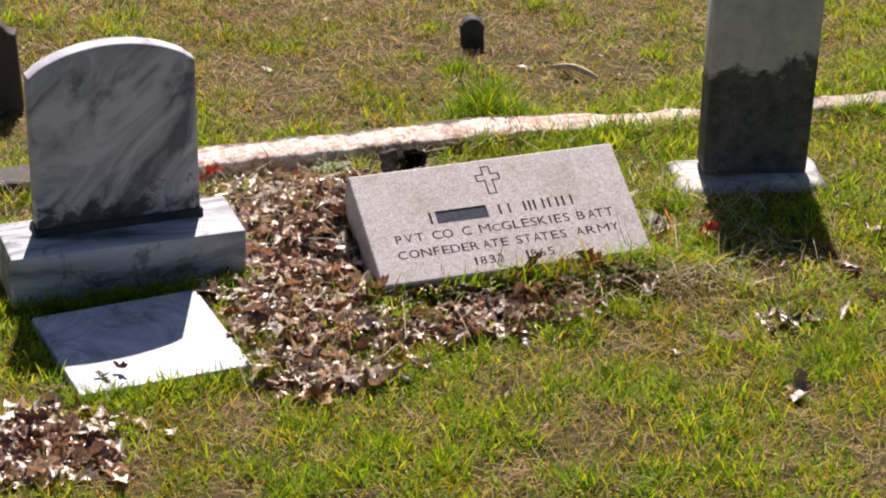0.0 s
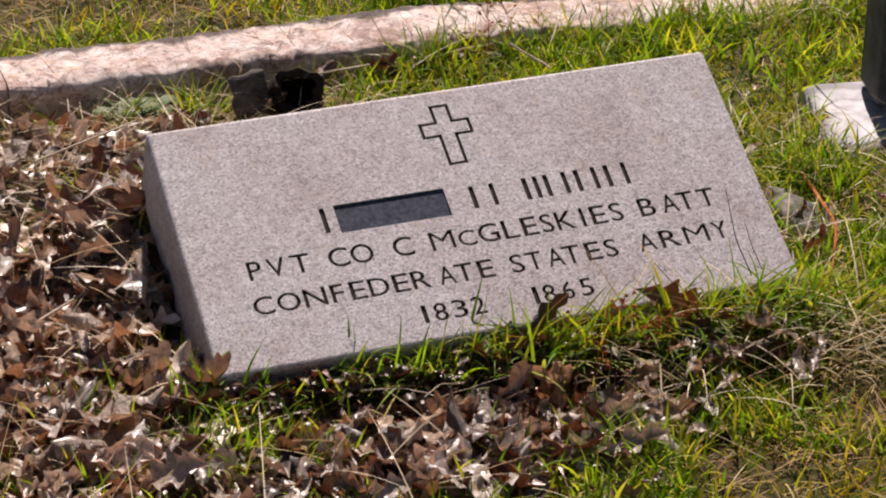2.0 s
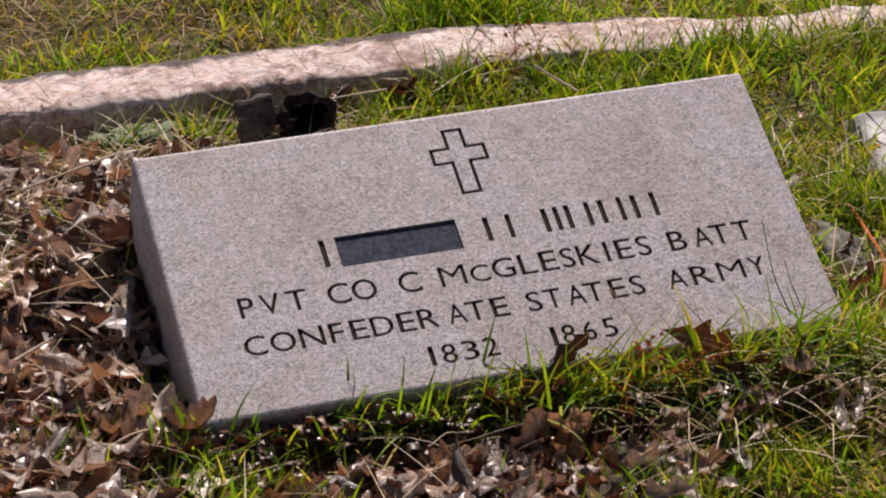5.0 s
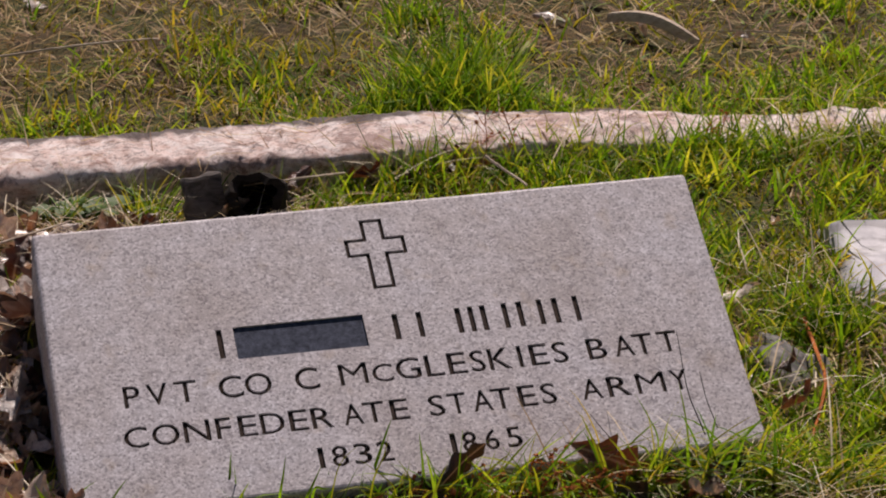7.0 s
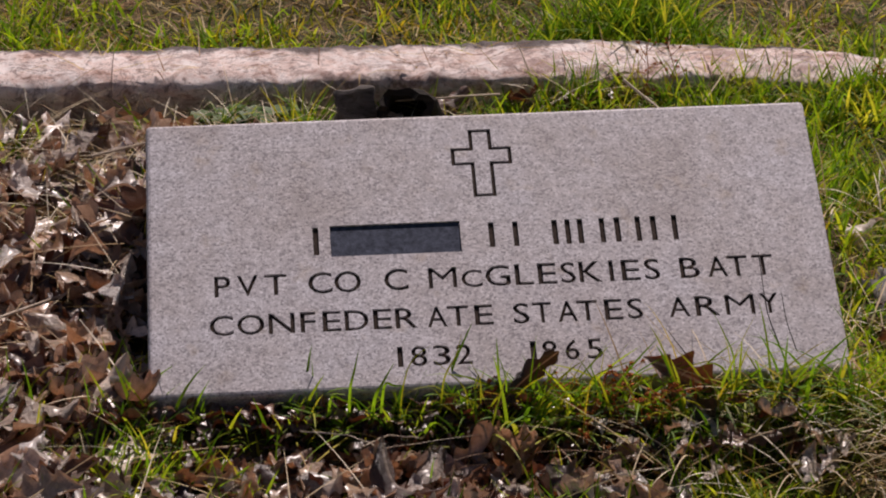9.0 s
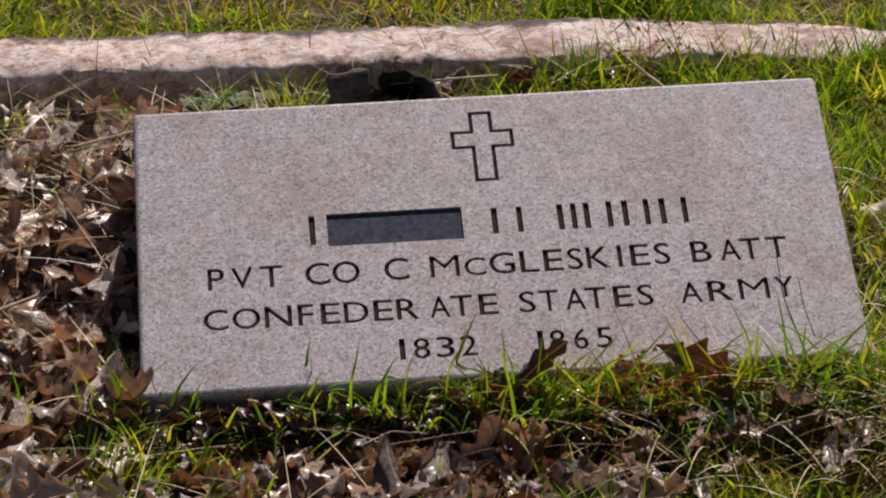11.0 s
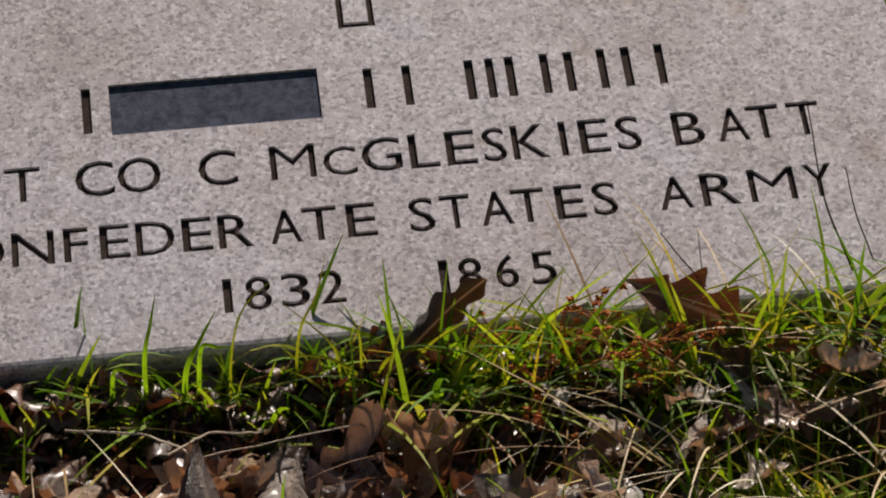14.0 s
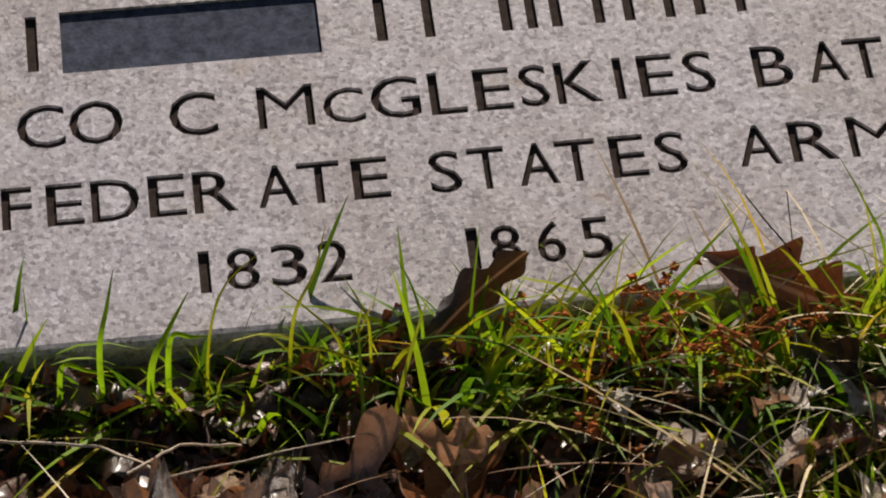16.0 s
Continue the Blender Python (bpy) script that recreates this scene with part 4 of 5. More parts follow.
def lawn():
    rng = np.random.default_rng(1)
    x, y = scatter(260000, FIELD, lambda a, b: seen_field(a, b) * green_share(a, b), 2)
    size = 0.45 + 1.05 * lattice(x, y, 7, 41) * lattice(x, y, 21, 42) ** 0.5
    blades("grass", x, y, rng.uniform(0.026, 0.066, len(x)) * size, rng.uniform(0.0022, 0.0052, len(x)), 0.50, LAWN, "short bright green grass", "grass", 3)
    x, y = scatter(290000, FIELD, lambda a, b: seen_field(a, b) * yellow_share(a, b), 4)
    blades("grass", x, y, rng.uniform(0.016, 0.046, len(x)) * (0.5 + lattice(x, y, 15, 43)), rng.uniform(0.0020, 0.0042, len(x)), 0.80, YELLOW, "low mossy yellow-green grass", "grass", 5, segs=3)
    x, y = scatter(175000, FIELD, lambda a, b: seen_field(a, b) * (0.20 + 0.80 * (1 - yellow_share(a, b)) + 0.5 * smooth(0.85, 1.0, b) * smooth(0.52, 0.70, lattice(a, b, 6, 44)) + 0.2 * brown_patch(a, b)) * (1 - 0.93 * foot_strip(a, b)) * (1 - 0.7 * thin_front(a, b)), 6)
    blades("dead_grass", x, y, rng.uniform(0.02, 0.060, len(x)), rng.uniform(0.0009, 0.0020, len(x)), 1.35, STRAW, "matted dead straw-coloured grass", "grass", 7, sink=-0.005, droop=0.35, segs=3, least=1.15)
    # the uncut fringe along the marker's lower edge
    x, y = scatter(760, (-0.29, 0.44, -0.045, 0.002), lambda a, b: (0.035 + 0.96 * smooth(-0.08, 0.07, a)) * smooth(0.25, 0.60, lattice(a, b, 15, 51)), 8)
    blades("grass", x, y, rng.uniform(0.045, 0.120, len(x)), rng.uniform(0.0026, 0.0050, len(x)), 0.70, GREEN, "uncut green grass at the foot of the marker", "grass", 9, droop=1.0, segs=6, outward=True)
    x, y = scatter(360, (-0.30, 0.44, -0.15, -0.03), lambda a, b: smooth(-0.06, 0.12, a) * smooth(-0.15, -0.06, b) * smooth(0.30, 0.62, lattice(a, b, 16, 52)), 58)
    blades("grass", x, y, rng.uniform(0.035, 0.090, len(x)), rng.uniform(0.0026, 0.0050, len(x)), 0.70, GREEN, "uncut green grass before the marker", "grass", 59, segs=5)
    x, y = scatter(120, (-0.25, 0.44, -0.16, -0.045), lambda a, b: 0.12 + 0.6 * smooth(-0.10, 0.12, a), 10)
    blades("dead_grass", x, y, rng.uniform(0.04, 0.11, len(x)), rng.uniform(0.0010, 0.0020, len(x)), 1.35, STRAW, "long dry stems at the foot of the marker", "grass", 11, sink=-0.02, droop=0.6, segs=6, least=1.15)
    # short shaded grass against the marker's front
    x, y = scatter(900, (-0.27, 0.14, -0.034, -0.002), lambda a, b: 0.35 + 0.65 * lattice(a, b, 14, 99), 100)
    blades("grass", x, y, rng.uniform(0.016, 0.036, len(x)), rng.uniform(0.0018, 0.0034, len(x)), 0.6, GREEN, "short dark grass in the marker's shade", "grass", 101, droop=0.8, outward=True)
    # straw and dead weeds along the front of the curb
    x = rng.uniform(-1.2, 1.6, 1500)
    y = curb_line(x) - 0.068 + rng.normal(0, 0.022, 1500)
    ok = (rng.random(1500) < smooth(0.35, 0.65, lattice(x, y, 7, 71))) & ~on_stone(x, y)
    x, y = x[ok], y[ok]
    blades("dead_grass", x, y, rng.uniform(0.04, 0.11, len(x)), rng.uniform(0.0010, 0.0022, len(x)), 1.1, PALE_STRAW, "dry straw lying along the curb", "grass", 72, sink=-0.008, droop=0.7, segs=5, least=0.7)
    # tufts beside the marker and behind it: place, radius, blades, length
    spots = [(-0.335, -0.045, 0.05, 150, 0.075), (-0.29, -0.10, 0.045, 130, 0.06), (-0.23, -0.12, 0.03, 70, 0.06), (-0.165, -0.005, 0.012, 14, 0.07), (-0.09, -0.012, 0.02, 26, 0.075), (-0.03, -0.010, 0.025, 46, 0.07), (0.04, -0.012, 0.025, 50, 0.07), (-0.47, -0.20, 0.05, 150, 0.06), (-0.55, -0.10, 0.035, 110, 0.06), (-0.40, -0.27, 0.06, 220, 0.06), (-0.43, 0.02, 0.03, 90, 0.075), (-0.34, 0.10, 0.02, 40, 0.07), (0.05, -0.19, 0.06, 260, 0.065), (0.18, -0.17, 0.06, 260, 0.06), (-0.25, -0.30, 0.07, 240, 0.055), (-0.52, 0.66, 0.05, 130, 0.07), (0.245, 0.975, 0.060, 620, 0.13), (0.165, 0.950, 0.04, 240, 0.09), (0.38, 0.46, 0.09, 700, 0.07), (0.14, 0.58, 0.10, 520, 0.065), (0.30, 0.70, 0.10, 800, 0.06), (0.46, 0.30, 0.05, 420, 0.085), (0.44, 0.10, 0.09, 600, 0.06), (0.02, 0.765, 0.05, 190, 0.075), (0.16, 0.762, 0.06, 260, 0.075), (0.33, 0.760, 0.06, 260, 0.07), (0.52, 0.755, 0.07, 320, 0.075), (0.72, 0.750, 0.07, 300, 0.075), (-0.150, 0.705, 0.018, 70, 0.08), (-0.235, 0.715, 0.014, 36, 0.07), (-0.045, 0.745, 0.014, 50, 0.06), (-0.33, 0.47, 0.03, 60, 0.07), (0.62, 0.20, 0.09, 420, 0.06), (0.86, 0.22, 0.07, 300, 0.06), (-0.72, -0.20, 0.09, 520, 0.055), (-0.88, -0.22, 0.09, 520, 0.055), (-1.0, -0.235, 0.07, 420, 0.055), (-0.62, -0.16, 0.05, 260, 0.055), (-1.05, -0.05, 0.05, 200, 0.05), (-1.05, 0.10, 0.05, 260, 0.06), (-0.80, 0.185, 0.16, 420, 0.06), (-1.00, -0.262, 0.035, 130, 0.06), (-0.91, -0.262, 0.035, 130, 0.055), (-0.82, -0.258, 0.035, 130, 0.055), (-0.72, -0.250, 0.035, 150, 0.06)]
    tuft_rng = random.Random(19)
    for _ in range(70):
        spots.append((tuft_rng.uniform(-0.95, 1.25), tuft_rng.uniform(-0.95, -0.24), tuft_rng.uniform(0.03, 0.07), tuft_rng.randrange(70, 190), tuft_rng.uniform(0.045, 0.075)))
    for _ in range(36):
        spots.append((tuft_rng.uniform(-0.7, 1.3), tuft_rng.uniform(0.92, 1.9), tuft_rng.uniform(0.03, 0.07), tuft_rng.randrange(60, 150), tuft_rng.uniform(0.04, 0.07)))
    xs, ys, ls = [], [], []
    for cx, cy, r, n, tall in spots:
        xs.append(rng.normal(cx, r * 0.6, n))
        ys.append(rng.normal(cy, r * (0.15 if cy == 0.185 else 0.6), n))
        ls.append(rng.uniform(0.45, 1.0, n) * tall)
    x, y, ln = np.concatenate(xs), np.concatenate(ys), np.concatenate(ls)
    ok = ~on_stone(x, y)
    x, y, ln = x[ok], y[ok], ln[ok]
    blades("grass_tuft", x, y, ln, rng.uniform(0.0020, 0.0044, len(x)), 0.36, GREEN, "taller tufts of fresh green grass", "grass", 12, segs=5)
    x, y = scatter(190, (0.08, 0.40, -0.17, -0.02), lambda a, b: 0.9 + 0 * a, 68)
    blades("dead_grass", x, y, rng.uniform(0.05, 0.13, len(x)), rng.uniform(0.0010, 0.0020, len(x)), 1.0, PALE_STRAW, "pale straw tangled in the uncut grass", "grass", 69, sink=-0.022, droop=0.7, segs=6, least=0.8)
    x, y = scatter(180, (-0.14, 0.44, -0.05, 0.0), lambda a, b: (0.15 + 0.85 * smooth(-0.05, 0.05, a)) * (0.3 + 0.7 * lattice(a, b, 12, 53)), 64)
    blades("grass", x, y, rng.uniform(0.06, 0.13, len(x)), rng.uniform(0.0020, 0.0036, len(x)), 0.9, YELLOW, "long yellow stems at the foot of the marker", "grass", 65, droop=0.9, segs=6, outward=True)
    x, y = scatter(1100, (0.28, 0.66, -0.24, 0.46), lambda a, b: smooth(0.35, 0.65, lattice(a, b, 9, 81)), 82)
    blades("dead_grass", x, y, rng.uniform(0.035, 0.10, len(x)), rng.uniform(0.0010, 0.0022, len(x)), 1.0, PALE_STRAW, "dry straw tangled in the grass beside the marker", "grass", 83, sink=-0.020, droop=0.7, segs=5, least=0.8)
    x, y = scatter(85, (-0.17, 0.16, -0.032, 0.002), lambda a, b: 0.45 + 0.55 * smooth(-0.05, 0.05, a), 84)
    blades("grass", x, y, rng.uniform(0.060, 0.105, len(x)), rng.uniform(0.0034, 0.0054, len(x)), 1.0, LAWN, "broad bright blades bending over the marker's foot", "grass", 85, droop=0.8, segs=7, least=0.45)
    # thin grass on the open ground around
    x, y = scatter(60000, (-5, 5, -6.5, 6), lambda a, b: np.clip(smooth(0.9, 2.0, np.hypot(a * 0.75, b - 0.4)), 0, 1), 66)
    blades("grass", x, y, rng.uniform(0.03, 0.08, len(x)), rng.uniform(0.004, 0.008, len(x)), 0.7, LAWN, "thin green grass on the open ground", "grass", 67, segs=2)
    # grass creeping over both edges of the curb and along the foot of the headstone
    x = rng.uniform(-1.6, 2.0, 9000)
    y = curb_line(x) + np.where(rng.random(9000) < 0.7, -0.056, 0.060) + rng.normal(0, 0.010, 9000)
    ok = rng.random(9000) < smooth(0.36, 0.62, lattice(x, y, 9, 61) - 0.14 + 0.38 * smooth(-0.10, 0.20, x))
    x, y = x[ok], y[ok]
    blades("grass", x, y, rng.uniform(0.030, 0.082, len(x)), rng.uniform(0.0020, 0.0040, len(x)), 0.5, GREEN, "grass creeping over the edges of the curb", "grass", 62)
    x, y = rng.uniform(-1.10, -0.54, 1500), rng.uniform(0.160, 0.194, 1500)
    blades("grass", x, y, rng.uniform(0.035, 0.085, 1500), rng.uniform(0.0020, 0.0040, 1500), 0.4, GREEN, "grass growing along the foot of the headstone", "grass", 63, outward=True)
    # dead stems lying on the curb
    x = rng.uniform(-0.9, 0.9, 240)
    y = curb_line(x) + rng.uniform(-0.050, 0.035, 240)
    blades("dead_grass", x, y, rng.uniform(0.03, 0.09, 240), rng.uniform(0.0010, 0.0020, 240), 1.4, STRAW, "dead stems lying on the curb", "grass", 98, sink=-0.040 - 0.034 * (smooth(-0.80, -0.62, x) * (1 - smooth(0.02, 0.14, x)) * smooth(0.70, 0.755, y) * (1 - smooth(0.80, 0.84, y))), droop=0.15, segs=4, least=1.35)
    # pale tangled straw behind the marker
    x, y = scatter(2600, (-0.75, 0.12, 0.34, 0.80), lambda a, b: bare_ground(a, b) * (0.35 + 0.65 * lattice(a, b, 11, 94)), 95)
    blades("dead_grass", x, y, rng.uniform(0.04, 0.11, len(x)), rng.uniform(0.0008, 0.0016, len(x)), 1.3, PALE_STRAW, "tangled pale straw between the marker and the curb", "grass", 96, sink=-0.012, droop=0.4, segs=6, least=1.05)
    # dry stems strewn over the leaf litter
    x, y = scatter(2100, (-0.75, 0.35, -0.40, 0.70), lambda a, b: (0.06 + 0.6 * litter_amount(a, b)) * np.where((a > -0.30) & (b < 0.02) & (b > -0.20), 0.30, 1.0), 13)
    blades("dead_grass", x, y, rng.uniform(0.04, 0.15, len(x)), rng.uniform(0.0008, 0.0018, len(x)), 1.35, PALE_STRAW, "long dry stems strewn over the leaves", "grass", 14, sink=-0.028, droop=0.3, segs=5, least=1.15)


lawn()

# ---------------------------------------------------------------- small things


def tube(points, r0, r1, ring=6, bend=0.0, seed=0):
    """A tapered stem along points, as a bmesh."""
    rng = random.Random(seed)
    pts = []
    for a, b in zip(points, points[1:]):
        for k in range(6):
            pts.append(Vector(a).lerp(Vector(b), k / 6))
    pts.append(Vector(points[-1]))
    for _ in range(2):
        pts = [pts[0]] + [(p + 2 * q + r) / 4 for p, q, r in zip(pts, pts[1:], pts[2:])] + [pts[-1]]
    pts = [p + Vector((rng.uniform(-1, 1), rng.uniform(-1, 1), rng.uniform(-1, 1))) * bend for p in pts]
    bm = bmesh.new()
    loops = []
    for i, p in enumerate(pts):
        d = (pts[min(i + 1, len(pts) - 1)] - pts[max(i - 1, 0)]).normalized()
        u = d.cross(Vector((0.31, 0.2, 0.93))).normalized()
        w = d.cross(u)
        r = r0 + (r1 - r0) * i / (len(pts) - 1)
        loops.append([bm.verts.new(p + (u * math.cos(2 * math.pi * j / ring) + w * math.sin(2 * math.pi * j / ring)) * r) for j in range(ring)])
    for a, b in zip(loops, loops[1:]):
        for j in range(ring):
            bm.faces.new((a[j], a[(j + 1) % ring], b[(j + 1) % ring], b[j]))
    bm.faces.new(loops[0][::-1])
    bm.faces.new(loops[-1])
    bmesh.ops.recalc_face_normals(bm, faces=bm.faces)
    return bm


def stem(name, points, r0, r1, material, label, category, seed=0, bend=0.0006):
    ob = part(name, tube(points, r0, r1, 6, bend, seed), material, None, sharp=60)
    return tagged(ob, label=label, category=category)


def toward(a, b, roll=0.0):
    """A pose at the middle of a and b, its x axis from a to b, its z axis up as far as it can."""
    a, b = Vector(a), Vector(b)
    x = (b - a).normalized()
    y = Vector((0, 0, 1)).cross(x)
    y = y.normalized() if y.length > 1e-3 else Vector((0, 1, 0))
    z = x.cross(y)
    m = Matrix((x, y, z)).transposed().to_4x4() @ pose(0, 0, 0, roll, 0, 0)
    m.translation = (a + b) / 2
    return m


def placed_leaf(a, b, roll, material, label, variant, name="oak_leaf", kind_of="leaf", slim=1.0):
    return one_leaf(name, toward(a, b, roll) @ Matrix.Diagonal((1, slim, slim, 1)), (Vector(b) - Vector(a)).length * 1.05, material, label, kind_of, variant)


# leaves caught in the grass at the marker's foot
placed_leaf((-0.014, -0.030, 0.034), (0.042, -0.012, 0.079), 70, DARK_LEAF, "dark brown folded leaf standing against the marker", 3, slim=0.5)
placed_leaf((0.116, -0.016, 0.077), (0.186, -0.032, 0.046), 62, RUST_LEAF, "rust-brown leaf caught in the grass at the marker", 5, slim=0.85)
placed_leaf((0.146, -0.030, 0.058), (0.182, -0.084, 0.030), 50, DARK_LEAF, "curled dark brown leaf in the grass", 8, slim=1.0)
placed_leaf((-0.392, 0.040, 0.034), (-0.338, -0.036, 0.016), 25, TAN_LEAF, "large tan curled leaf beside the marker's corner", 1)
placed_leaf((-0.067, -0.025, 0.015), (-0.088, -0.055, 0.010), 10, RUST_LEAF, "reddish dry leaf in the litter", 2)
placed_leaf((-0.157, 0.002, 0.016), (-0.180, -0.043, 0.008), 30, RUST_LEAF, "brown curled leaf in the litter", 5)
placed_leaf((-0.200, -0.093, 0.010), (-0.169, -0.051, 0.020), 10, RUST_LEAF, "rust-brown leaf in the litter", 7)
placed_leaf((0.062, -0.108, 0.014), (0.120, -0.092, 0.026), 15, LEAF, "bleached curled leaf in the litter", 8)
placed_leaf((-0.354, 0.289, 0.020), (-0.384, 0.389, 0.030), 20, LEAF, "large brown leaf in the litter", 4)
placed_leaf((0.059, -0.180, 0.010), (0.124, -0.155, 0.020), 10, PALE_LEAF, "bleached leaf in the grass", 10)
placed_leaf((-0.084, -0.129, 0.010), (-0.057, -0.201, 0.020), 10, PALE_LEAF, "bleached leaf in the litter", 11)

placed_leaf((-0.965, -0.180, 0.026), (-0.935, -0.205, 0.026), 5, DARK_LEAF, "small dark leaf lying on the white slab", 3)
placed_leaf((-0.925, -0.165, 0.026), (-0.892, -0.200, 0.026), 5, DARK_LEAF, "small dark leaf lying on the white slab", 6)

# pale leaves scattered behind the curb and on the lawn
for a, b, k in (
    ((-0.250, 1.840, 0.010), (-0.190, 1.800, 0.010), 0), ((0.165, 1.815, 0.010), (0.220, 1.790, 0.010), 4), ((0.400, 1.245, 0.010), (0.440, 1.222, 0.010), 7), ((0.520, 1.215, 0.010), (0.528, 1.165, 0.010), 2),
    ((0.016, 1.732, 0.010), (0.040, 1.708, 0.010), 5), ((0.500, -0.320, 0.010), (0.560, -0.390, 0.010), 8), ((-0.312, -0.137, 0.010), (-0.350, -0.139, 0.010), 3), ((0.432, -0.315, 0.010), (0.482, -0.288, 0.010), 12),
    ((0.475, 1.300, 0.010), (0.520, 1.290, 0.010), 6), ((0.616, 1.270, 0.010), (0.645, 1.250, 0.010), 9), ((0.620, 1.118, 0.010), (0.648, 1.096, 0.010), 1), ((-0.218, 1.435, 0.010), (-0.200, 1.396, 0.010), 13),
):
    placed_leaf(a, b, 10, PALE_LEAF, "bleached white leaf lying on the grass", k)
for a, b, k in (((-0.030, 0.742, 0.010), (0.030, 0.748, 0.020), 3), ((0.160, 0.752, 0.014), (0.215, 0.760, 0.024), 5), ((-0.311, 0.576, 0.010), (-0.272, 0.610, 0.010), 6), ((0.200, 0.748, 0.014), (0.244, 0.752, 0.020), 2), ((0.060, 0.738, 0.014), (0.110, 0.744, 0.020), 4), ((0.110, 0.740, 0.014), (0.160, 0.750, 0.022), 7), ((-0.318, 0.500, 0.020), (-0.296, 0.520, 0.075), 1), ((-0.420, 0.300, 0.012), (-0.340, 0.330, 0.020), 9)):
    placed_leaf(a, b, 25, RUST_LEAF, "rust-brown leaf lying by the curb", k)

# red petals
placed_leaf((-0.560, 0.705, 0.022), (-0.488, 0.712, 0.062), 30, RED, "red dried petal lying among the leaves", 2, "petal", "petal")
placed_leaf((0.440, 0.088, 0.030), (0.492, 0.066, 0.055), 30, RED, "red artificial flower petal in the grass", 5, "petal", "petal")
placed_leaf((0.450, 0.070, 0.030), (0.486, 0.094, 0.055), -40, RED, "red artificial flower petal in the grass", 9, "petal", "petal")

# twigs and stalks
stem("twig", [(0.167, 0.500, 0.130), (0.197, 0.450, 0.117)], 0.0016, 0.0012, TWIG, "pale dry twig leaning behind the marker", "twig", 1)
stem("twig", [(0.438, 0.291, 0.020), (0.404, 0.124, 0.035), (0.358, 0.043, 0.010)], 0.0022, 0.0012, SPRIG, "curved reddish dry stem beside the marker", "twig", 2)
stem("twig", [(-0.268, 1.197, 0.020), (-0.160, 1.190, 0.030), (-0.074, 1.221, 0.020)], 0.0018, 0.0010, TWIG, "long pale twig in the grass behind the curb", "twig", 3)
stem("twig", [(0.584, 1.123, 0.016), (0.761, 1.073, 0.016)], 0.0010, 0.0007, TWIG, "thin pale stem on the grass", "twig", 4)
stem("twig", [(0.060, 0.700, 0.040), (-0.070, 0.690, 0.040)], 0.0014, 0.0010, TWIG, "thin pale twig lying along the curb", "twig", 5)
stem("twig", [(-0.374, 0.558, 0.040), (-0.240, 0.633, 0.040)], 0.0016, 0.0010, TWIG, "pale twig lying over the leaves", "twig", 6)
stem("twig", [(-0.446, 0.185, 0.035), (-0.325, 0.286, 0.035)], 0.0016, 0.0010, TWIG, "pale twig lying over the leaves", "twig", 7)
stem("twig", [(-0.176, -0.046, 0.030), (-0.137, -0.055, 0.030), (-0.110, -0.081, 0.030)], 0.0007, 0.0005, TWIG, "thin pale root-like stem in the litter", "twig", 8)
stem("twig", [(-0.125, -0.086, 0.035), (-0.104, -0.068, 0.035), (-0.079, -0.064, 0.030)], 0.0007, 0.0005, TWIG, "thin pale stem in the litter", "twig", 9)
stem("twig", [(-0.112, -0.093, 0.035), (-0.014, -0.060, 0.030)], 0.0004, 0.0003, TWIG, "thin pale stem across the litter", "twig", 10)
stem("twig", [(0.032, -0.022, 0.030), (0.009, -0.075, 0.035), (0.008, -0.112, 0.020)], 0.0010, 0.0006, TWIG, "bent pale stem in the grass", "twig", 11)
stem("twig", [(0.095, -0.014, 0.040), (0.118, -0.040, 0.020)], 0.0008, 0.0005, TWIG, "pale straw lying in the grass", "twig", 12)
stem("grass_stalk", [(0.485, 0.760, 0.010), (0.494, 0.818, 0.035), (0.492, 0.826, 0.080)], 0.0014, 0.0006, TWIG, "dry upright grass stalk by the curb", "grass stalk", 13)
# grass stalks standing before the face; their near-black colour stands for shade
stem("grass_stalk", [(0.240, -0.020, 0.072), (0.225, -0.012, 0.110), (0.217, -0.000, 0.163)], 0.0007, 0.0003, BARK, "thin dark grass stalk standing before the marker", "grass stalk", 14, 0.0001)
stem("grass_stalk", [(0.251, -0.020, 0.077), (0.242, -0.012, 0.102), (0.239, 0.000, 0.123)], 0.0005, 0.0003, BARK, "thin dark grass stalk standing before the marker", "grass stalk", 15, 0.0001)
stem("grass_stalk", [(0.162, -0.020, 0.069), (0.149, -0.016, 0.085), (0.139, -0.010, 0.098)], 0.0005, 0.0003, BARK, "thin dark grass stalk standing before the marker", "grass stalk", 16, 0.0001)

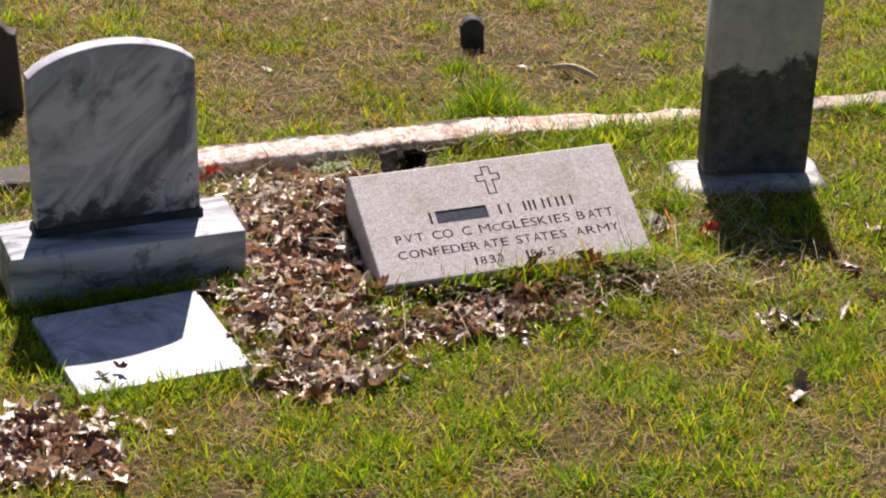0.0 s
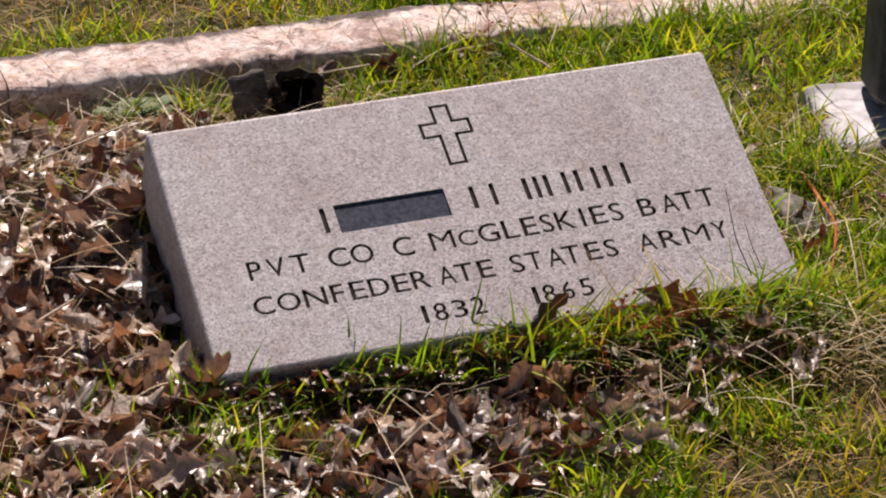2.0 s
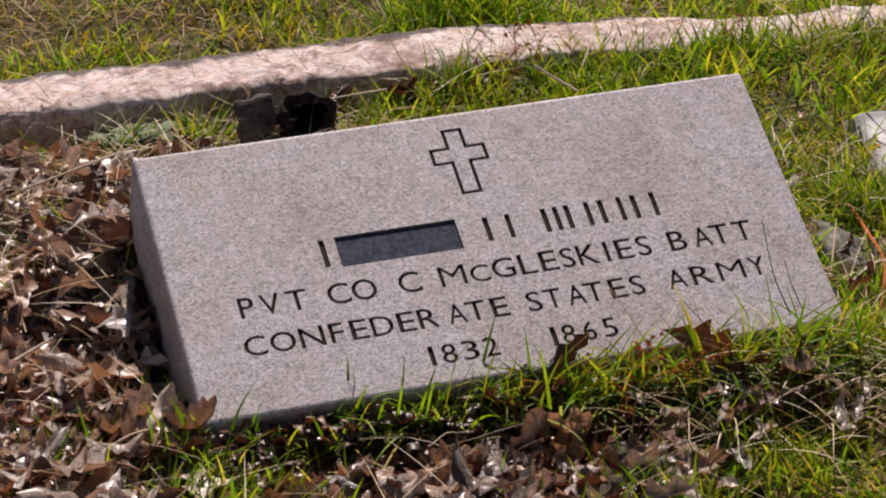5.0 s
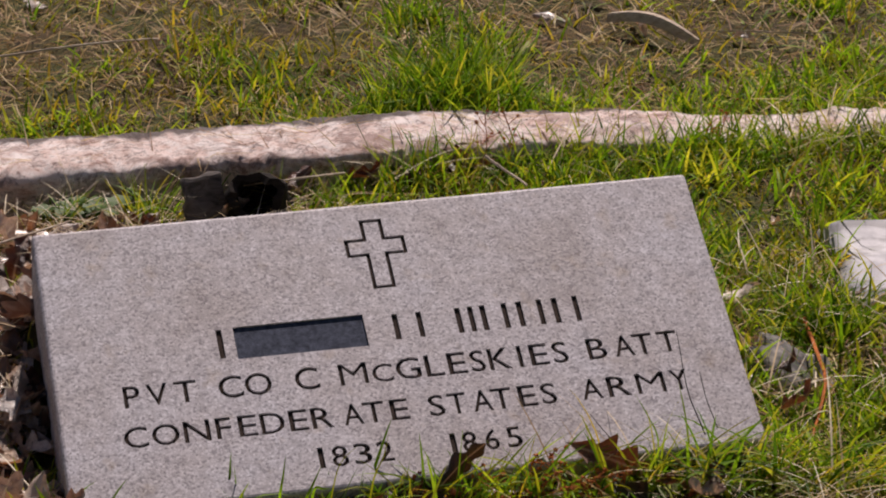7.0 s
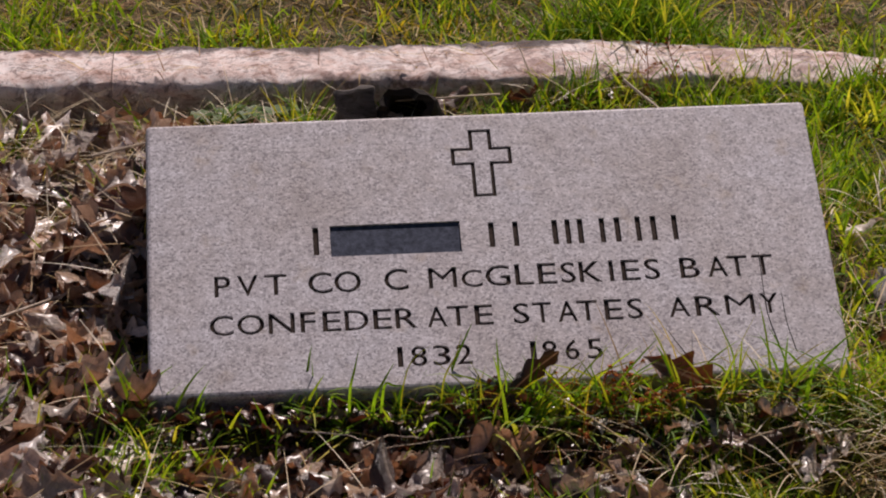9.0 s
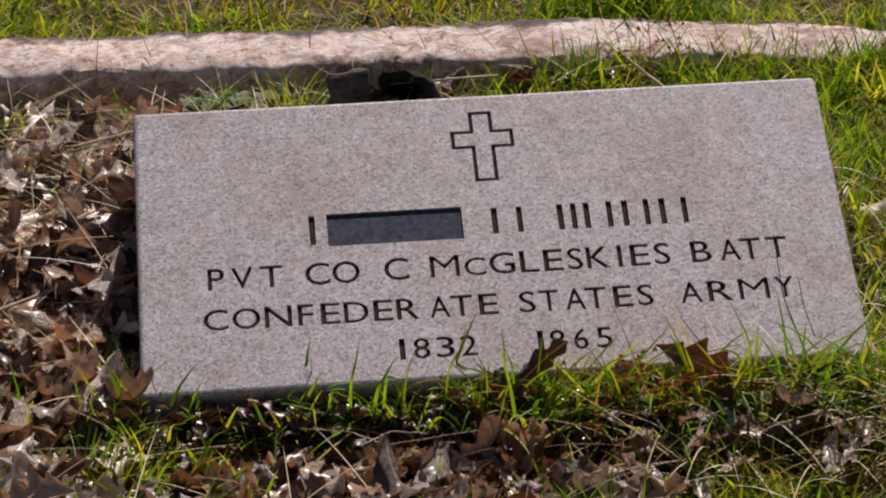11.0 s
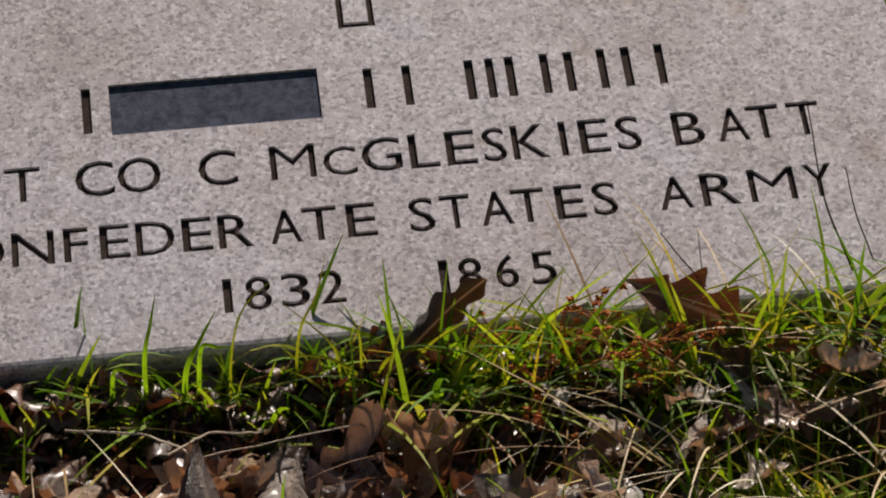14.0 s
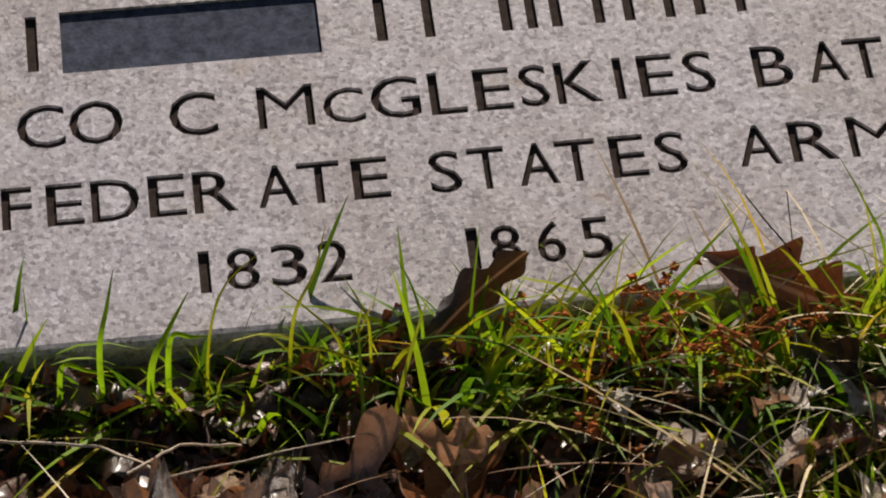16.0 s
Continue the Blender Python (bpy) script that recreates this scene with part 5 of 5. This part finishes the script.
def long_stalk(a, b, c, width, material):
    """One long blade of grass bent over three places."""
    a, b, c = Vector(a), Vector(b), Vector(c)
    root = Vector((a.x + 0.3 * (a.x - b.x), a.y + 0.016, ground_z(a.x, a.y + 0.016) - 0.004))
    knots = [root + (root - a), root, a, b, c, c + (c - b)]
    bm = bmesh.new()
    n, rows_v = 15, []
    for i in range(n + 1):
        t = i / n
        k = min(int(t * 3), 2)
        u = t * 3 - k
        q0, q1, q2, q3 = knots[k:k + 4]
        p = ((q2 - q0) * u + (2 * q0 - 5 * q1 + 4 * q2 - q3) * u * u + (3 * q1 - q0 - 3 * q2 + q3) * u ** 3) * 0.5 + q1
        d = ((q2 - q0) + (2 * q0 - 5 * q1 + 4 * q2 - q3) * 2 * u + (3 * q1 - q0 - 3 * q2 + q3) * 3 * u * u).normalized()
        side = d.cross(Vector((0.1, -0.9, 0.42))).normalized()
        w = width * 0.5 * (1 - 0.9 * t ** 2.2)
        keel = side.cross(d) * w * 0.5
        rows_v.append([bm.verts.new(p - side * w), bm.verts.new(p + keel), bm.verts.new(p + side * w)])
    for q, w in zip(rows_v, rows_v[1:]):
        bm.faces.new((q[0], q[1], w[1], w[0]))
        bm.faces.new((q[1], q[2], w[2], w[1]))
    ob = part("grass_stalk", bm, material, None, sharp=80)
    return tagged(ob, label="long green blade of grass bent before the marker", category="grass stalk", group="grass stalks at the marker")


long_stalk((-0.133, -0.03, 0.06), (-0.129, -0.024, 0.075), (-0.125, -0.014, 0.088), 0.0027, LAWN)
long_stalk((-0.112, -0.03, 0.051), (-0.104, -0.024, 0.064), (-0.095, -0.014, 0.075), 0.0032, LAWN)
long_stalk((-0.104, -0.03, 0.062), (-0.095, -0.024, 0.059), (-0.086, -0.014, 0.053), 0.0026, LAWN)
long_stalk((-0.088, -0.03, 0.061), (-0.08, -0.024, 0.082), (-0.063, -0.014, 0.092), 0.0014, YELLOW)
long_stalk((-0.053, -0.03, 0.067), (-0.043, -0.024, 0.085), (-0.037, -0.014, 0.101), 0.0017, YELLOW)
long_stalk((-0.035, -0.03, 0.055), (-0.047, -0.024, 0.068), (-0.063, -0.014, 0.079), 0.0014, YELLOW)
long_stalk((-0.022, -0.03, 0.061), (-0.026, -0.024, 0.071), (-0.031, -0.014, 0.077), 0.0014, YELLOW)
long_stalk((0.0, -0.03, 0.059), (-0.003, -0.024, 0.074), (-0.009, -0.014, 0.085), 0.0016, LAWN)
long_stalk((-0.008, -0.03, 0.047), (0.011, -0.024, 0.051), (0.032, -0.014, 0.053), 0.0022, YELLOW)
long_stalk((0.018, -0.03, 0.04), (0.022, -0.024, 0.069), (0.027, -0.014, 0.097), 0.0019, LAWN)
long_stalk((0.047, -0.03, 0.039), (0.058, -0.024, 0.06), (0.072, -0.014, 0.08), 0.0019, YELLOW)
long_stalk((0.081, -0.03, 0.047), (0.073, -0.024, 0.062), (0.062, -0.014, 0.076), 0.0020, LAWN)
long_stalk((0.094, -0.03, 0.013), (0.087, -0.024, 0.027), (0.082, -0.014, 0.04), 0.0024, LAWN)
long_stalk((0.073, -0.03, 0.061), (0.094, -0.024, 0.07), (0.12, -0.014, 0.073), 0.0016, YELLOW)
long_stalk((0.043, -0.03, 0.036), (0.089, -0.024, 0.052), (0.12, -0.014, 0.055), 0.0022, YELLOW)
long_stalk((0.084, -0.03, 0.047), (0.14, -0.024, 0.064), (0.2, -0.014, 0.073), 0.0024, YELLOW)
long_stalk((0.195, -0.03, 0.075), (0.187, -0.024, 0.097), (0.178, -0.014, 0.114), 0.0017, LAWN)
long_stalk((0.18, -0.03, 0.051), (0.19, -0.024, 0.058), (0.202, -0.014, 0.061), 0.0026, LAWN)
long_stalk((0.139, -0.03, -0.008), (0.136, -0.024, 0.004), (0.132, -0.014, 0.015), 0.0022, LAWN)
long_stalk((-0.149, -0.03, 0.053), (-0.139, -0.024, 0.047), (-0.128, -0.014, 0.037), 0.0024, LAWN)
long_stalk((-0.026, -0.03, 0.042), (-0.044, -0.024, 0.049), (-0.068, -0.014, 0.044), 0.0019, YELLOW)
long_stalk((0.037, -0.03, 0.025), (0.063, -0.024, 0.043), (0.089, -0.014, 0.042), 0.0017, YELLOW)
long_stalk((0.056, -0.03, 0.02), (0.051, -0.024, 0.039), (0.038, -0.014, 0.051), 0.0016, LAWN)
long_stalk((0.11, -0.03, 0.031), (0.128, -0.024, 0.037), (0.148, -0.014, 0.032), 0.0017, LAWN)


def bark_strip(a, b):
    bm = bmesh.new()
    n, a, b = 14, Vector(a), Vector(b)
    across = (b - a).cross(Vector((0, 0, 1))).normalized()
    rows_v = []
    for i in range(n + 1):
        t = i / n
        p = a.lerp(b, t) + Vector((0, 0, 0.016 * math.sin(math.pi * t) - 0.010 * t + 0.012))
        w = 0.009 * math.sin(math.pi * (0.12 + 0.76 * t))
        rows_v.append([bm.verts.new(p + across * w * s_ + Vector((0, 0, 0.010 * (1 - s_ * s_) - lo))) for lo in (0, 0.003) for s_ in (-1, -0.4, 0.4, 1)])
    for r, q in zip(rows_v, rows_v[1:]):
        for j in range(3):
            bm.faces.new((r[j], q[j], q[j + 1], r[j + 1]))
            bm.faces.new((r[j + 4], r[j + 5], q[j + 5], q[j + 4]))
        bm.faces.new((r[0], r[4], q[4], q[0]))
        bm.faces.new((r[3], q[3], q[7], r[7]))
    bmesh.ops.recalc_face_normals(bm, faces=bm.faces)
    ob = part("bark_strip", bm, TWIG, None, sharp=50)
    return tagged(ob, label="curved pale strip of bark on the grass", category="bark")


bark_strip((0.488, 1.195, 0.000), (0.580, 1.105, 0.000))


def sprig(x, y, tall, seed):
    """A dried reddish weed with tiny seed heads."""
    rng = random.Random(seed)
    root = thing("dry_weed", x, y, ground_z(x, y))
    tagged(root, label="small reddish dried weed with tiny seed heads", category="weed", group="dried weeds")
    top = Vector((rng.uniform(-0.02, 0.02), rng.uniform(-0.02, 0.01), tall))
    part("stalk", tube([(0, 0, -0.005), top * 0.5 + Vector((0.004, 0, 0)), top], 0.0008, 0.0004, 5, 0.0004, seed), SPRIG, root)
    for k in range(7):
        s = top * rng.uniform(0.45, 1.0)
        e = s + Vector((rng.uniform(-1, 1), rng.uniform(-0.6, 0.6), rng.uniform(0.0, 0.9))) * 0.018
        part("branch", tube([s, e], 0.0005, 0.0003, 4, 0.0003, seed + k), SPRIG, root)
        bm = bmesh.new()
        bmesh.ops.create_icosphere(bm, subdivisions=2, radius=1.0)
        for v in bm.verts:
            v.co *= 0.30 + 1.8 * abs(noise.noise(v.co * 2.9 + Vector((seed, k, 0))))
            v.co = e + Vector((v.co.x * 0.0024, v.co.y * 0.0018, v.co.z * 0.0020))
        part("seed_head", bm, SPRIG, root)
    return root


for k, (x, y, tall) in enumerate(((0.082, -0.017, 0.045), (0.118, -0.043, 0.05), (0.143, -0.057, 0.055), (0.047, -0.030, 0.04), (0.105, -0.011, 0.04), (0.128, -0.050, 0.035), (0.095, -0.048, 0.035), (0.152, -0.040, 0.045), (0.066, -0.045, 0.03), (0.075, -0.070, 0.03))):
    sprig(x, y, tall, 30 + k)
for k, (x, y, tall) in enumerate(((0.225, 0.760, 0.075), (0.264, 0.766, 0.06), (0.480, 0.755, 0.06))):
    sprig(x, y, tall, 50 + k)


def broad_weed(x, y, seed):
    """A low rosette of round leaves."""
    rng = random.Random(seed)
    root = thing("weed", x, y, ground_z(x, y))
    tagged(root, label="low broad-leaved green weed at the curb", category="weed")
    for k in range(8):
        ang, out, r = k * 0.8 + rng.uniform(-0.2, 0.2), rng.uniform(0.012, 0.032), rng.uniform(0.010, 0.016)
        bm = bmesh.new()
        c = Vector((math.cos(ang) * out, math.sin(ang) * out, rng.uniform(0.012, 0.032)))
        mid = bm.verts.new(c + Vector((0, 0, -0.003)))
        rim = [bm.verts.new(c + Vector((math.cos(2 * math.pi * j / 12) * r, math.sin(2 * math.pi * j / 12) * r * 0.85, 0.003 * math.sin(3 * j)))) for j in range(12)]
        for j in range(12):
            bm.faces.new((mid, rim[j], rim[(j + 1) % 12]))
        part("leaf", bm, WEED, root, sharp=80)
    return root


broad_weed(-0.232, 0.722, 3)
broad_weed(-0.196, 0.724, 4)
